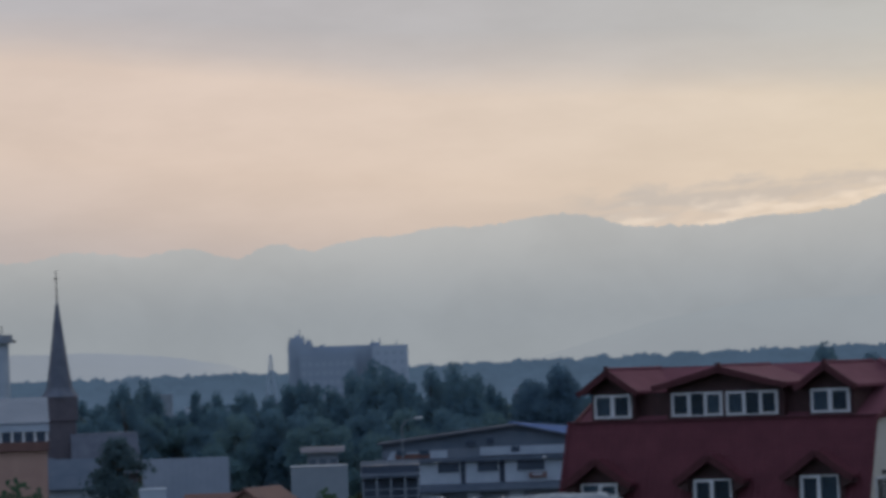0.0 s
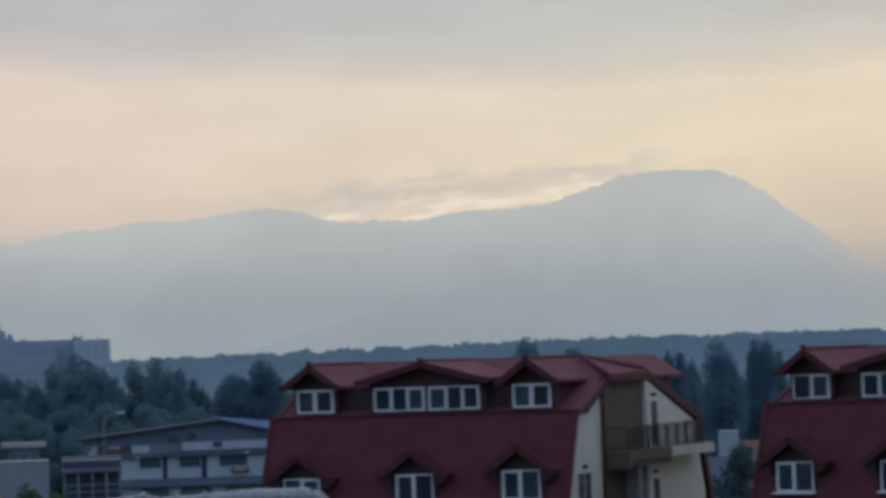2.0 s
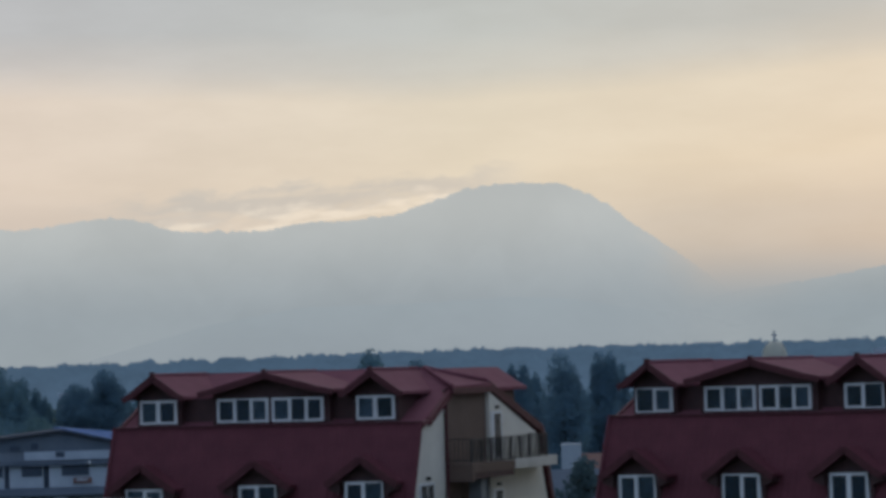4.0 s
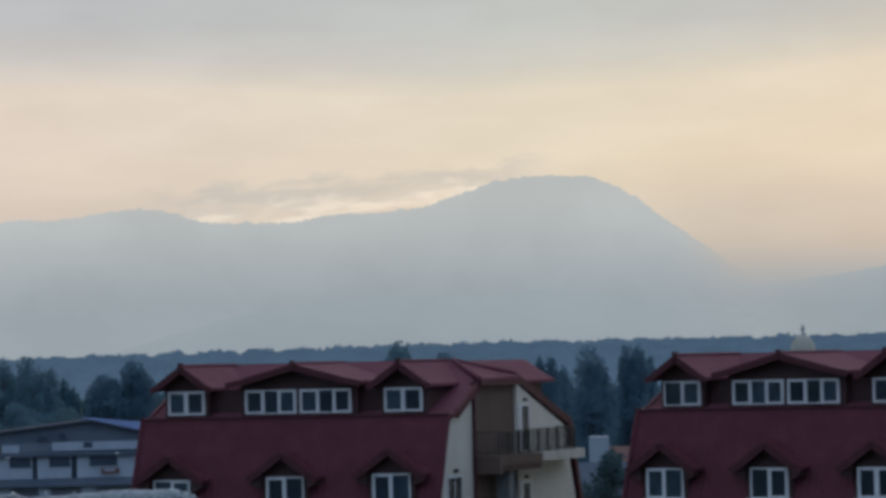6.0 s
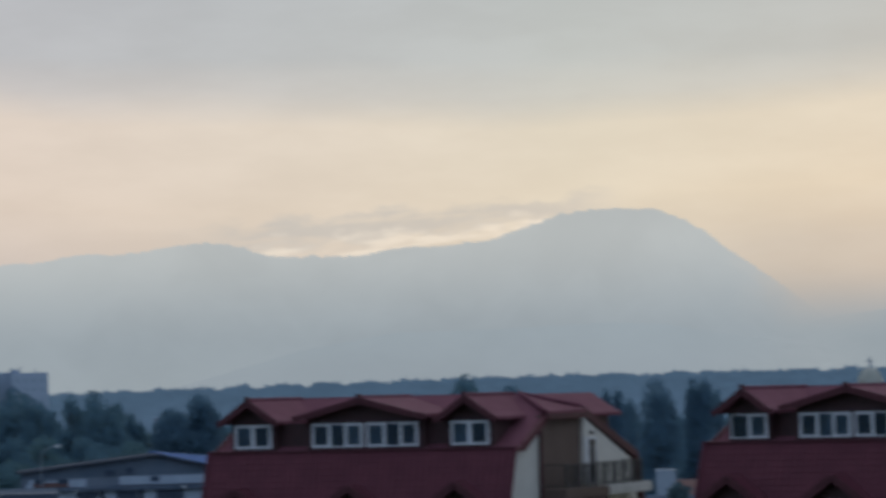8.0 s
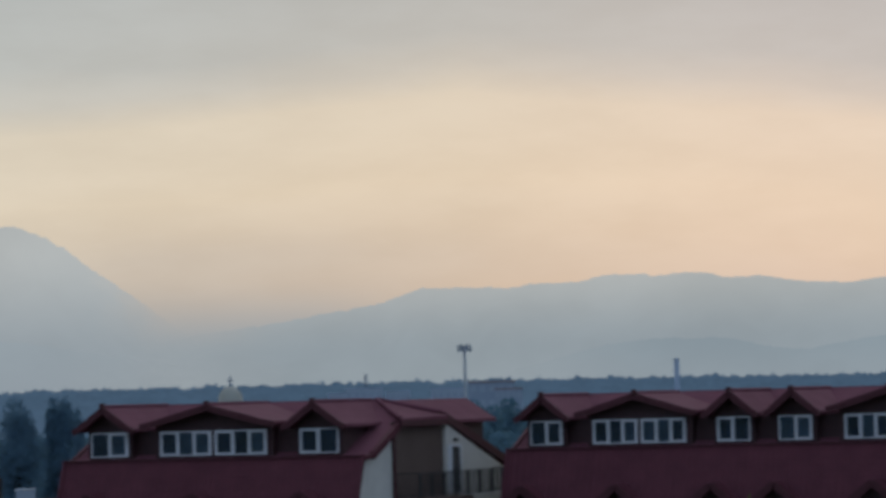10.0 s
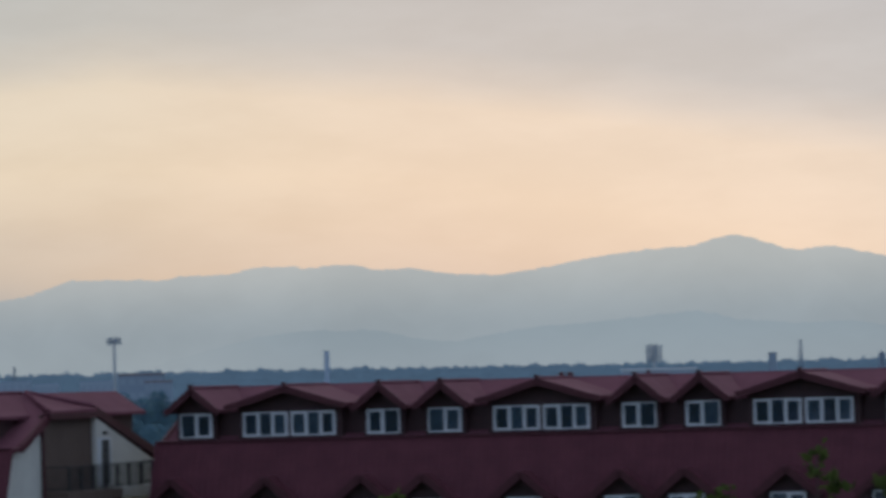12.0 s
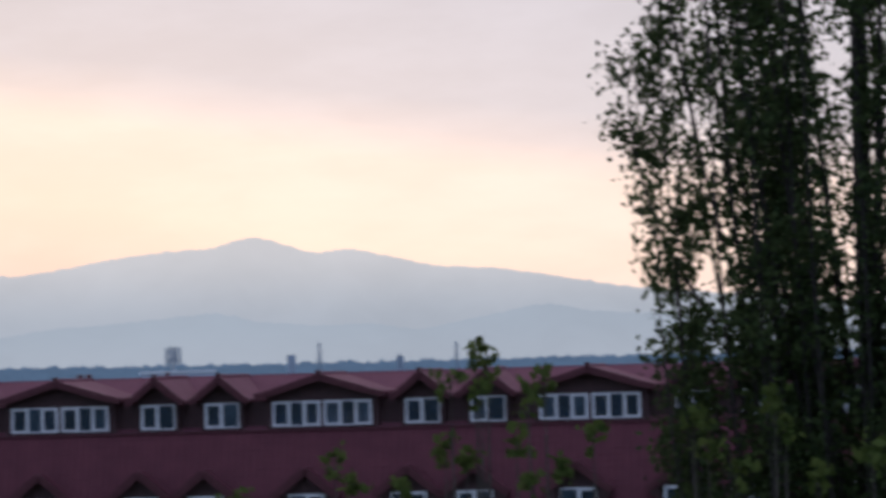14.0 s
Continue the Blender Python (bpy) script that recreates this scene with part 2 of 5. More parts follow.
# ---------------------------------------------------------------- mesh helpers
class Shape:
    """Collects corners and faces of one mesh."""

    def __init__(self):
        self.v, self.f = [], []

    def poly(self, *pts):
        n = len(self.v)
        self.v += [tuple(p) for p in pts]
        self.f.append(tuple(range(n, n + len(pts))))
        return self

    def box(self, x0, x1, y0, y1, z0, z1):
        n = len(self.v)
        self.v += [(x, y, z) for z in (z0, z1) for y in (y0, y1) for x in (x0, x1)]
        self.f += [tuple(n + i for i in q) for q in ((0, 2, 3, 1), (4, 5, 7, 6), (0, 1, 5, 4), (2, 6, 7, 3), (0, 4, 6, 2), (1, 3, 7, 5))]
        return self

    def slab(self, pts, thick):
        """A flat polygon given a thickness straight down."""
        n, k = len(self.v), len(pts)
        self.v += [tuple(p) for p in pts] + [(p[0], p[1], p[2] - thick) for p in pts]
        self.f.append(tuple(range(n, n + k)))
        self.f.append(tuple(range(n + 2 * k - 1, n + k - 1, -1)))
        self.f += [(n + i, n + k + i, n + k + (i + 1) % k, n + (i + 1) % k) for i in range(k)]
        return self

    def prism(self, prof, a, b, axis="x"):
        """A profile of (y, z) drawn out along x from a to b, or of (x, z) along y."""
        put = (lambda s, p: (s, p[0], p[1])) if axis == "x" else (lambda s, p: (p[0], s, p[1])) if axis == "y" else (lambda s, p: (p[0], p[1], s))
        n, k = len(self.v), len(prof)
        self.v += [put(a, p) for p in prof] + [put(b, p) for p in prof]
        self.f.append(tuple(range(n + k - 1, n - 1, -1)))
        self.f.append(tuple(range(n + k, n + 2 * k)))
        self.f += [(n + i, n + (i + 1) % k, n + k + (i + 1) % k, n + k + i) for i in range(k)]
        return self

    def rod(self, p, q, r0, r1=None, sides=6):
        p, q = Vector(p), Vector(q)
        r1 = r0 if r1 is None else r1
        d = (q - p).normalized()
        a = d.orthogonal().normalized()
        b = d.cross(a)
        n = len(self.v)
        for c, r in ((p, r0), (q, r1)):
            for i in range(sides):
                t = 2 * math.pi * i / sides
                self.v.append(tuple(c + (a * math.cos(t) + b * math.sin(t)) * r))
        self.f += [(n + i, n + (i + 1) % sides, n + sides + (i + 1) % sides, n + sides + i) for i in range(sides)]
        self.f.append(tuple(range(n + sides - 1, n - 1, -1)))
        self.f.append(tuple(range(n + sides, n + 2 * sides)))
        return self

    def beam(self, p, q, w, h):
        """A square-edged board from p to q, w wide across and h high."""
        p, q = Vector(p), Vector(q)
        d = (q - p).normalized()
        side = d.cross(Vector((0, 0, 1)))
        side = (side.normalized() if side.length > 1e-4 else Vector((1, 0, 0))) * (w / 2)
        up = side.cross(d).normalized() * (h / 2)
        n = len(self.v)
        for c in (p, q):
            self.v += [tuple(c - side - up), tuple(c + side - up), tuple(c + side + up), tuple(c - side + up)]
        self.f += [tuple(n + i for i in k) for k in ((3, 2, 1, 0), (4, 5, 6, 7), (0, 1, 5, 4), (1, 2, 6, 5), (2, 3, 7, 6), (3, 0, 4, 7))]
        return self

    def leaves(self, pts, size, rng, long=1.0, facing=None, stray=0.28):
        """Small four-cornered leaves or sprays; facing: the way that each one leans to turn its face."""
        n = len(pts)
        pts = np.asarray(pts, float)
        face = rng.normal(size=(n, 3))
        if facing is not None:
            face = face * stray + facing
        a = np.cross(face, rng.normal(size=(n, 3)))
        a /= np.linalg.norm(a, axis=1)[:, None] + 1e-9
        b = np.cross(face, a)
        b /= np.linalg.norm(b, axis=1)[:, None] + 1e-9
        s = size * rng.uniform(0.6, 1.3, (n, 1))
        a, b = a * s * 0.5 * long, b * s * 0.42
        n0 = len(self.v)
        q = np.stack([pts - a, pts + b - a * 0.15, pts + a, pts - b - a * 0.15], 1).reshape(-1, 3)
        self.v += [tuple(p) for p in q.tolist()]
        self.f += [(n0 + 4 * i, n0 + 4 * i + 1, n0 + 4 * i + 2, n0 + 4 * i + 3) for i in range(n)]
        return self

    def mesh(self, name, material, smooth=False):
        me = bpy.data.meshes.new(name)
        me.from_pydata(self.v, [], self.f)
        me.materials.append(material)
        if smooth:
            me.polygons.foreach_set("use_smooth", [True] * len(me.polygons))
        me.update()
        return me


def part(name, shape, material, parent, label="", smooth=False):
    me = shape if isinstance(shape, bpy.types.Mesh) else shape.mesh(name, material, smooth)
    ob = new(name, me)
    ob.parent = parent
    if label:
        ob["label"] = label
    return ob


def thing(name, m, label, category, group="", kind=""):
    ob = new(name)
    ob.matrix_world = m
    return tagged(ob, label, category, group, kind)


def solid(name, shape, material, m, label, category, group="", kind="", smooth=False):
    ob = new(name, shape.mesh(name, material, smooth))
    ob.matrix_world = m
    return tagged(ob, label, category, group, kind)


# ---------------------------------------------------------------- ground and distance
def ground_sheet():
    s = Shape()
    rings = [0, 20, 60, 120, 200, 320, 500, 800, 1300, 2200, 4900]
    n = 72
    for r in rings:
        for i in range(n):
            a = 2 * math.pi * i / n
            x, y = r * math.sin(a), r * math.cos(a)
            s.v.append((x, y, 0.25 * noise.noise((x * 0.02, y * 0.02, 0)) - 0.3))
    for k in range(len(rings) - 1):
        for i in range(n):
            j = (i + 1) % n
            s.f.append((k * n + i, k * n + j, (k + 1) * n + j, (k + 1) * n + i))
    return s


GRASS = mat("grass_ground", (0.030, 0.045, 0.020), (0.060, 0.070, 0.035), 0.95, 0.05, bump=0.3, bump_scale=2, spec=0.02)
solid("ground", ground_sheet(), GRASS, Matrix(), "dull green grassy plain around the town", "ground", kind="structure", smooth=True)


def skyline(knots, az, rough, seed):
    a, h = zip(*knots)
    base = sum(float(np.interp(az + d, a, h)) for d in (-0.12, -0.06, 0, 0.06, 0.12)) / 5
    return base + rough * (0.5 * noise.noise((az * 1.1, seed, 0)) + 0.5 * noise.noise((az * 2.7, seed, 5)) + 0.7 * noise.noise((az * 7, seed, 9)) + 0.6 * noise.noise((az * 15, seed, 2)) + 0.45 * noise.noise((az * 34, seed, 4)))


def hill_range(name, knots, dist, depth, a0, a1, step, rough, seed, material, label):
    """A hill range with a sloping, folded front, standing on the plain."""
    s = Shape()
    n, rows = int((a1 - a0) / step) + 1, 9
    for i in range(n):
        az = a0 + i * step
        top = 13 + dist * math.tan(radians(max(skyline(knots, az, rough, seed), -0.1)))
        for k in range(rows):
            f = k / (rows - 1)
            d = dist - depth * (1 - f) + depth * 0.25 * noise.noise((az * 1.5, f * 2, seed)) * math.sin(f * math.pi)
            s.v.append(tuple(polar(az, d, -2 + (top + 2) * f ** 1.3)))
    for i in range(n - 1):
        for k in range(rows - 1):
            p = i * rows + k
            s.f.append((p, p + rows, p + rows + 1, p + 1))
    return solid(name, s, material, Matrix(), label, "mountains", kind="structure", smooth=True)


MASSIF = [(-40, 1.6), (-22, 1.7), (-14, 1.85), (-12.7, 1.90), (-12.1, 1.95), (-11.75, 2.06), (-11.1, 2.0), (-10.7, 1.92), (-10.3, 2.01), (-9.86, 2.06), (-9.5, 1.92), (-9.2, 1.86), (-8.9, 2.02), (-8.64, 2.09), (-8.1, 1.93), (-7.7, 2.08), (-6.9, 2.15), (-6.3, 2.24), (-5.5, 2.24),
          (-4.9, 2.34), (-4.3, 2.39), (-3.85, 2.31), (-3.45, 2.17), (-2.2, 2.13), (-1.3, 2.27), (-0.85, 2.24), (-0.14, 2.32), (0.4, 2.51), (0.95, 2.69), (1.5, 2.76), (2.4, 2.73), (2.7, 2.57), (3.1, 2.40), (3.4, 2.11), (3.75, 1.87), (4.2, 1.55), (4.6, 1.24), (5.0, 0.95), (5.6, 0.55), (7, 0.0)]
FAR_RIDGE = [(1, 0.3), (4, 0.85), (5.0, 1.08), (5.9, 1.17), (6.9, 1.33), (7.8, 1.48), (8.3, 1.67), (9.3, 1.67), (9.6, 1.64), (9.95, 1.70), (10.7, 1.71), (11.15, 1.81), (11.75, 1.79), (11.9, 1.75), (12.2, 1.81), (12.6, 1.80), (12.85, 1.71), (13.4, 1.74), (13.9, 1.64), (14.7, 1.59), (15.3, 1.67), (16.1, 1.81),
             (16.85, 1.90), (17.5, 1.93), (17.85, 2.01), (18.26, 2.11), (18.62, 1.98), (19.1, 1.83), (19.66, 1.89), (20.3, 1.74), (20.85, 1.60), (21.9, 1.53), (22.9, 1.36), (23.8, 1.2), (27, 0.9), (40, 0.7)]
FOOTHILL = [(8.5, 0.1), (9.9, 0.48), (11.1, 0.77), (11.8, 0.84), (12.9, 0.82), (13.4, 0.69), (14.0, 0.62), (15.1, 0.79), (16.0, 0.85), (16.9, 0.91), (17.65, 0.99), (18.25, 0.83), (19.1, 0.75), (19.9, 0.77), (20.65, 0.65), (21.6, 0.82), (22.5, 1.0), (23.3, 0.85), (27, 0.6), (40, 0.5)]
LEFT_HILL = [(-40, 0.4), (-16, 0.5), (-12.5, 0.55), (-11.3, 0.54), (-10.3, 0.45), (-9.4, 0.30), (-8.6, 0.0)]
MID_FOLD = [(-5, 0.2), (-3, 0.75), (-1.6, 0.98), (0.2, 1.0), (1.5, 1.06), (2.4, 1.02), (3.4, 0.84), (6, 0.4), (8, 0.1)]
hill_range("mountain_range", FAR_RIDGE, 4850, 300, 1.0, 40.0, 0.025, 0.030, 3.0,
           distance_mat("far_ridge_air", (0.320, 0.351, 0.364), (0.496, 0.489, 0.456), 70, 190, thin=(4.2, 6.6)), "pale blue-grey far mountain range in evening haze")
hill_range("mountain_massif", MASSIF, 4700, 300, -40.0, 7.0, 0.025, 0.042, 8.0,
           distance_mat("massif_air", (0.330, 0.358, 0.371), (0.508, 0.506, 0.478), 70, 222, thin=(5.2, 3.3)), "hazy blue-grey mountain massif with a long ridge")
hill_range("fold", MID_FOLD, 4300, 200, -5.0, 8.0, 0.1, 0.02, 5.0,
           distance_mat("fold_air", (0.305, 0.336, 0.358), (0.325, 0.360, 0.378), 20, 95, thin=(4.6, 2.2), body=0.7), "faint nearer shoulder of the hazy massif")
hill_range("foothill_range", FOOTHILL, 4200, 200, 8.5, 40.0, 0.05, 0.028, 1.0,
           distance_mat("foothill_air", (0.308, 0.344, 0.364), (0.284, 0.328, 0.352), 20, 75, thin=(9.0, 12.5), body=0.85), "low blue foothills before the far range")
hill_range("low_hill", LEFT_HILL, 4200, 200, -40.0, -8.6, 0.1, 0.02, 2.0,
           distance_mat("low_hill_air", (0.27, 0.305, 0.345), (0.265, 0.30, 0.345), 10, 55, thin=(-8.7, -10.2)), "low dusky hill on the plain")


def forest_belt(name, a0, a1, dist, z_top, material, label, n, seed, depth=160, clump=2.6):
    """Miles of tree tops: clumps heaped in rows, thinning to an uneven crest."""
    rng = np.random.default_rng(seed)
    s = Shape()
    lump = lambda az: float(np.interp(az, [10, 15], [1.0, 0.4])) * (1.9 * noise.noise((az * 3.2, seed, 3)) + 1.3 * noise.noise((az * 7, seed, 5)))
    k = 0
    while k < n:
        az = rng.uniform(a0, a1)
        f = rng.uniform() ** 0.8
        d = dist - depth * (1 - f)
        crest = (z_top(az) + 1.0) * (0.55 + 0.45 * f) + lump(az) + 0.3 * noise.noise((az * 21, seed, f)) + 0.4
        c = polar(az, d, crest - clump * 0.62)
        pts = rng.normal(size=(7, 3)) * (clump * 0.30, clump * 0.30, clump * 0.16) + np.array(c)
        s.leaves(pts, clump * 0.75, rng)
        k += 1
    # the dense mass under the tops
    m, n0 = 900, len(s.v)
    for i in range(m + 1):
        az = a0 + (a1 - a0) * i / m
        h = z_top(az) - 0.3 + lump(az)
        s.v += [tuple(polar(az, dist - depth, -1)), tuple(polar(az, dist - depth * 0.9, h * 0.5)), tuple(polar(az, dist + 10, h))]
    for i in range(m):
        p = n0 + 3 * i
        s.f += [(p, p + 3, p + 4, p + 1), (p + 1, p + 4, p + 5, p + 2)]
    return solid(name, s, material, Matrix(), label, "forest", kind="stuff")


# the belt glows too, with blue haze put into its emission colour
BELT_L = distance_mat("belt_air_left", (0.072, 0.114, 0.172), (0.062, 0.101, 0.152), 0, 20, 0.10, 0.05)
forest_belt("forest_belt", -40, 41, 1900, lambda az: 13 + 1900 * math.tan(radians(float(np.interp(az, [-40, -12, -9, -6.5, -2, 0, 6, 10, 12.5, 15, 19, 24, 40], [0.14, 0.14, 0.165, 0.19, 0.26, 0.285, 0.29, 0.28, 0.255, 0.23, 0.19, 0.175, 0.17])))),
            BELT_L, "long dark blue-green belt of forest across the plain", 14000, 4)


# ---------------------------------------------------------------- houses with red mansard roofs
def tiled_slope(x0, x1, top, bottom, rows, pitch=0.24):
    """Rows of pressed metal tiles between a top and a bottom line, each row lapping over the next."""
    s = Shape()
    (y0, z0), (y1, z1) = top, bottom
    d = Vector((0, y1 - y0, z1 - z0))
    out = Vector((0, d.z, -d.y)).normalized()
    if out.y > 0:
        out = -out
    n = max(2, int((x1 - x0) / pitch * 3))
    for r in range(rows):
        for e, lift in ((r / rows, 0.0), ((r + 1) / rows, 0.013)):
            for i in range(n + 1):
                x = x0 + (x1 - x0) * i / n
                w = 0.012 * math.sin(2 * math.pi * x / pitch)
                p = Vector((x, y0, z0)) + d * e + out * (lift + w + 0.02)
                s.v.append(tuple(p))
    w = n + 1
    for k in range(2 * rows - 1):
        for i in range(n):
            p = k * w + i
            s.f.append((p, p + w, p + w + 1, p + 1))
    return s


def window_set(parent, x0, x1, z0, z1, y, splits, rng, bar=0.04, curtain=0.42):
    """White frame, panes and a curtain or a dark board for the unlit room behind them; y is the outer face."""
    f = Shape()
    f.box(x0, x1, y, y + 0.09, z0, z0 + bar).box(x0, x1, y, y + 0.09, z1 - bar, z1)
    f.box(x0, x0 + bar, y + 0.002, y + 0.088, z0 + bar, z1 - bar).box(x1 - bar, x1, y + 0.002, y + 0.088, z0 + bar, z1 - bar)
    xs = [x0 + bar] + [x0 + (x1 - x0) * q for q in splits] + [x1 - bar]
    for q in splits:
        c = x0 + (x1 - x0) * q
        f.box(c - bar * 0.7, c + bar * 0.7, y - 0.012, y + 0.07, z0 + bar, z1 - bar)
    part("window_frame", f, WHITE, parent, "white plastic window frame")
    n = len(xs) - 1
    # opening sashes with a broad frame of their own, beside fixed lights
    first = int(rng.uniform() < 0.35)
    opens = {0, 2} if n == 3 else {first} if rng.uniform() < 0.75 else {0, 1}
    for k, (a, b) in enumerate(zip(xs, xs[1:])):
        if k in opens:
            l, r, q = a + (0 if k == 0 else bar * 0.7), b - (0 if k == n - 1 else bar * 0.7), 0.042
            g = Shape().box(l, r, y - 0.02, y + 0.035, z0 + bar, z0 + bar + q).box(l, r, y - 0.02, y + 0.035, z1 - bar - q, z1 - bar)
            g.box(l, l + q, y - 0.018, y + 0.033, z0 + bar + q, z1 - bar - q).box(r - q, r, y - 0.018, y + 0.033, z0 + bar + q, z1 - bar - q)
            part("sash", g, WHITE, parent, "broad white opening sash")
        part("pane", Shape().box(a, b, y + 0.04, y + 0.05, z0 + bar, z1 - bar), GLASS, parent).visible_shadow = False
        # without a curtain, a dark board is painted as the unlit room
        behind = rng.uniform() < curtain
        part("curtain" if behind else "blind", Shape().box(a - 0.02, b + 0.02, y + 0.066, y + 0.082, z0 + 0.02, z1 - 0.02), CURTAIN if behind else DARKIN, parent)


def gable_roof(s, cx, half, apex, foot, y0, y1, thick=0.11, flare=0.1):
    """Two slopes with a lip, slightly flattened towards the feet."""
    mx, mz = half * 0.72, foot + (apex - foot) * 0.24
    for sgn in (-1, 1):
        a = [(cx, y0, apex), (cx + sgn * mx, y0, mz), (cx + sgn * mx, y1, mz), (cx, y1, apex)]
        b = [(cx + sgn * mx, y0, mz), (cx + sgn * half, y0, foot), (cx + sgn * half, y1, foot), (cx + sgn * mx, y1, mz)]
        for q in (a, b):
            s.slab(q if sgn < 0 else q[::-1], thick)
    return s


def rake(s, cx, half, apex, foot, y, w=0.05, h=0.19):
    mx, mz = half * 0.72, foot + (apex - foot) * 0.24
    for sgn in (-1, 1):
        s.beam((cx, y, apex - 0.1), (cx + sgn * mx, y, mz - 0.1), w, h)
        s.beam((cx + sgn * mx * 0.985, y + 0.003, mz - 0.1), (cx + sgn * half, y + 0.003, foot - 0.1), w, h * 0.9)
    return s


def upper_dormer(parent, cx, half, body, wins, rng, k):
    """A gabled dormer on the flatter upper slope, its ridge level with the main ridge."""
    d = Shape()
    d.prism([(cx - body, 11.20), (cx + body, 11.20), (cx + body, 12.36), (cx, 12.36 + (0.60 if half < 1.6 else 0.55)), (cx - body, 12.36)], 0.10, 2.9, "y")
    dm = part("dormer", d, INFILL, parent, "dark brown boarded roof dormer")
    foot = 12.33 if half < 1.6 else 12.47
    r = gable_roof(Shape(), cx, half, 13.07, foot, -0.42, 4.5)
    r.rod((cx, -0.44, 13.09), (cx, 4.4, 13.09), 0.055, sides=8)
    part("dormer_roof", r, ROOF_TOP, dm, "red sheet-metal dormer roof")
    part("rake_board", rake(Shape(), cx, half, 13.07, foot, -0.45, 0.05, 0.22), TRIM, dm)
    part("finial", Shape().box(cx - 0.07, cx + 0.07, -0.52, -0.36, 13.02, 13.19), TRIM, dm)
    for x0, x1, sp in wins:
        window_set(dm, cx + x0, cx + x1, 11.40, 12.21, 0.0, sp, rng)
    return dm


def lower_dormer(parent, cx, half_w, rng, k, drop=0.0):
    d = Shape()
    b = half_w + 0.10
    d.prism([(cx - b, 8.20), (cx + b, 8.20), (cx + b, 9.36), (cx, 9.92), (cx - b, 9.36)], -1.54, -0.6, "y")
    dm = part("dormer", d, INFILL, parent, "small dark dormer on the steep red roof")
    wing = half_w * 1.78
    r = gable_roof(Shape(), cx, wing, 10.12, 9.27, -1.92, -0.55, 0.09)
    part("dormer_roof", r, ROOF, dm, "little red dormer roof with upturned eaves")
    part("rake_board", rake(Shape(), cx, wing, 10.12, 9.27, -1.94, 0.05, 0.24), TRIM, dm)
    # boarded cheeks that flare out under the ends of the little roof
    for q in (-1, 1):
        part("cheek", Shape().prism([(cx + q * b, 9.30), (cx + q * wing * 0.94, 9.14), (cx + q * wing * 0.94, 9.02), (cx + q * b, 8.86)][::q], -1.78, -0.9, "y"), INFILL, dm)
    window_set(dm, cx - half_w * 0.95, cx + half_w * 0.95, 8.27, 9.27, -1.64, [0.5], rng, 0.05)
    part("window_sill", Shape().box(cx - half_w - 0.05, cx + half_w + 0.05, -1.80, -1.6, 8.22, 8.28), WHITE, dm)
    dm.location.z += (0.11 if k > 0.95 else 0.0) - drop
    return dm


def railing(parent, pts, z0, z1):
    s = Shape()
    for a, b in zip(pts, pts[1:]):
        a, b = Vector(a), Vector(b)
        for z in (z0 + 0.08, z1):
            s.beam((a.x, a.y, z), (b.x, b.y, z), 0.03, 0.03)
        n = max(2, int((b - a).length / 0.13))
        for i in range(n + 1):
            p = a.lerp(b, i / n)
            w = 0.030 if i % 8 == 0 else 0.010
            s.box(p.x - w, p.x + w, p.y - w, p.y + w, z0, z1)
    return part("railing", s, IRON, parent, "thin black iron balcony railing")


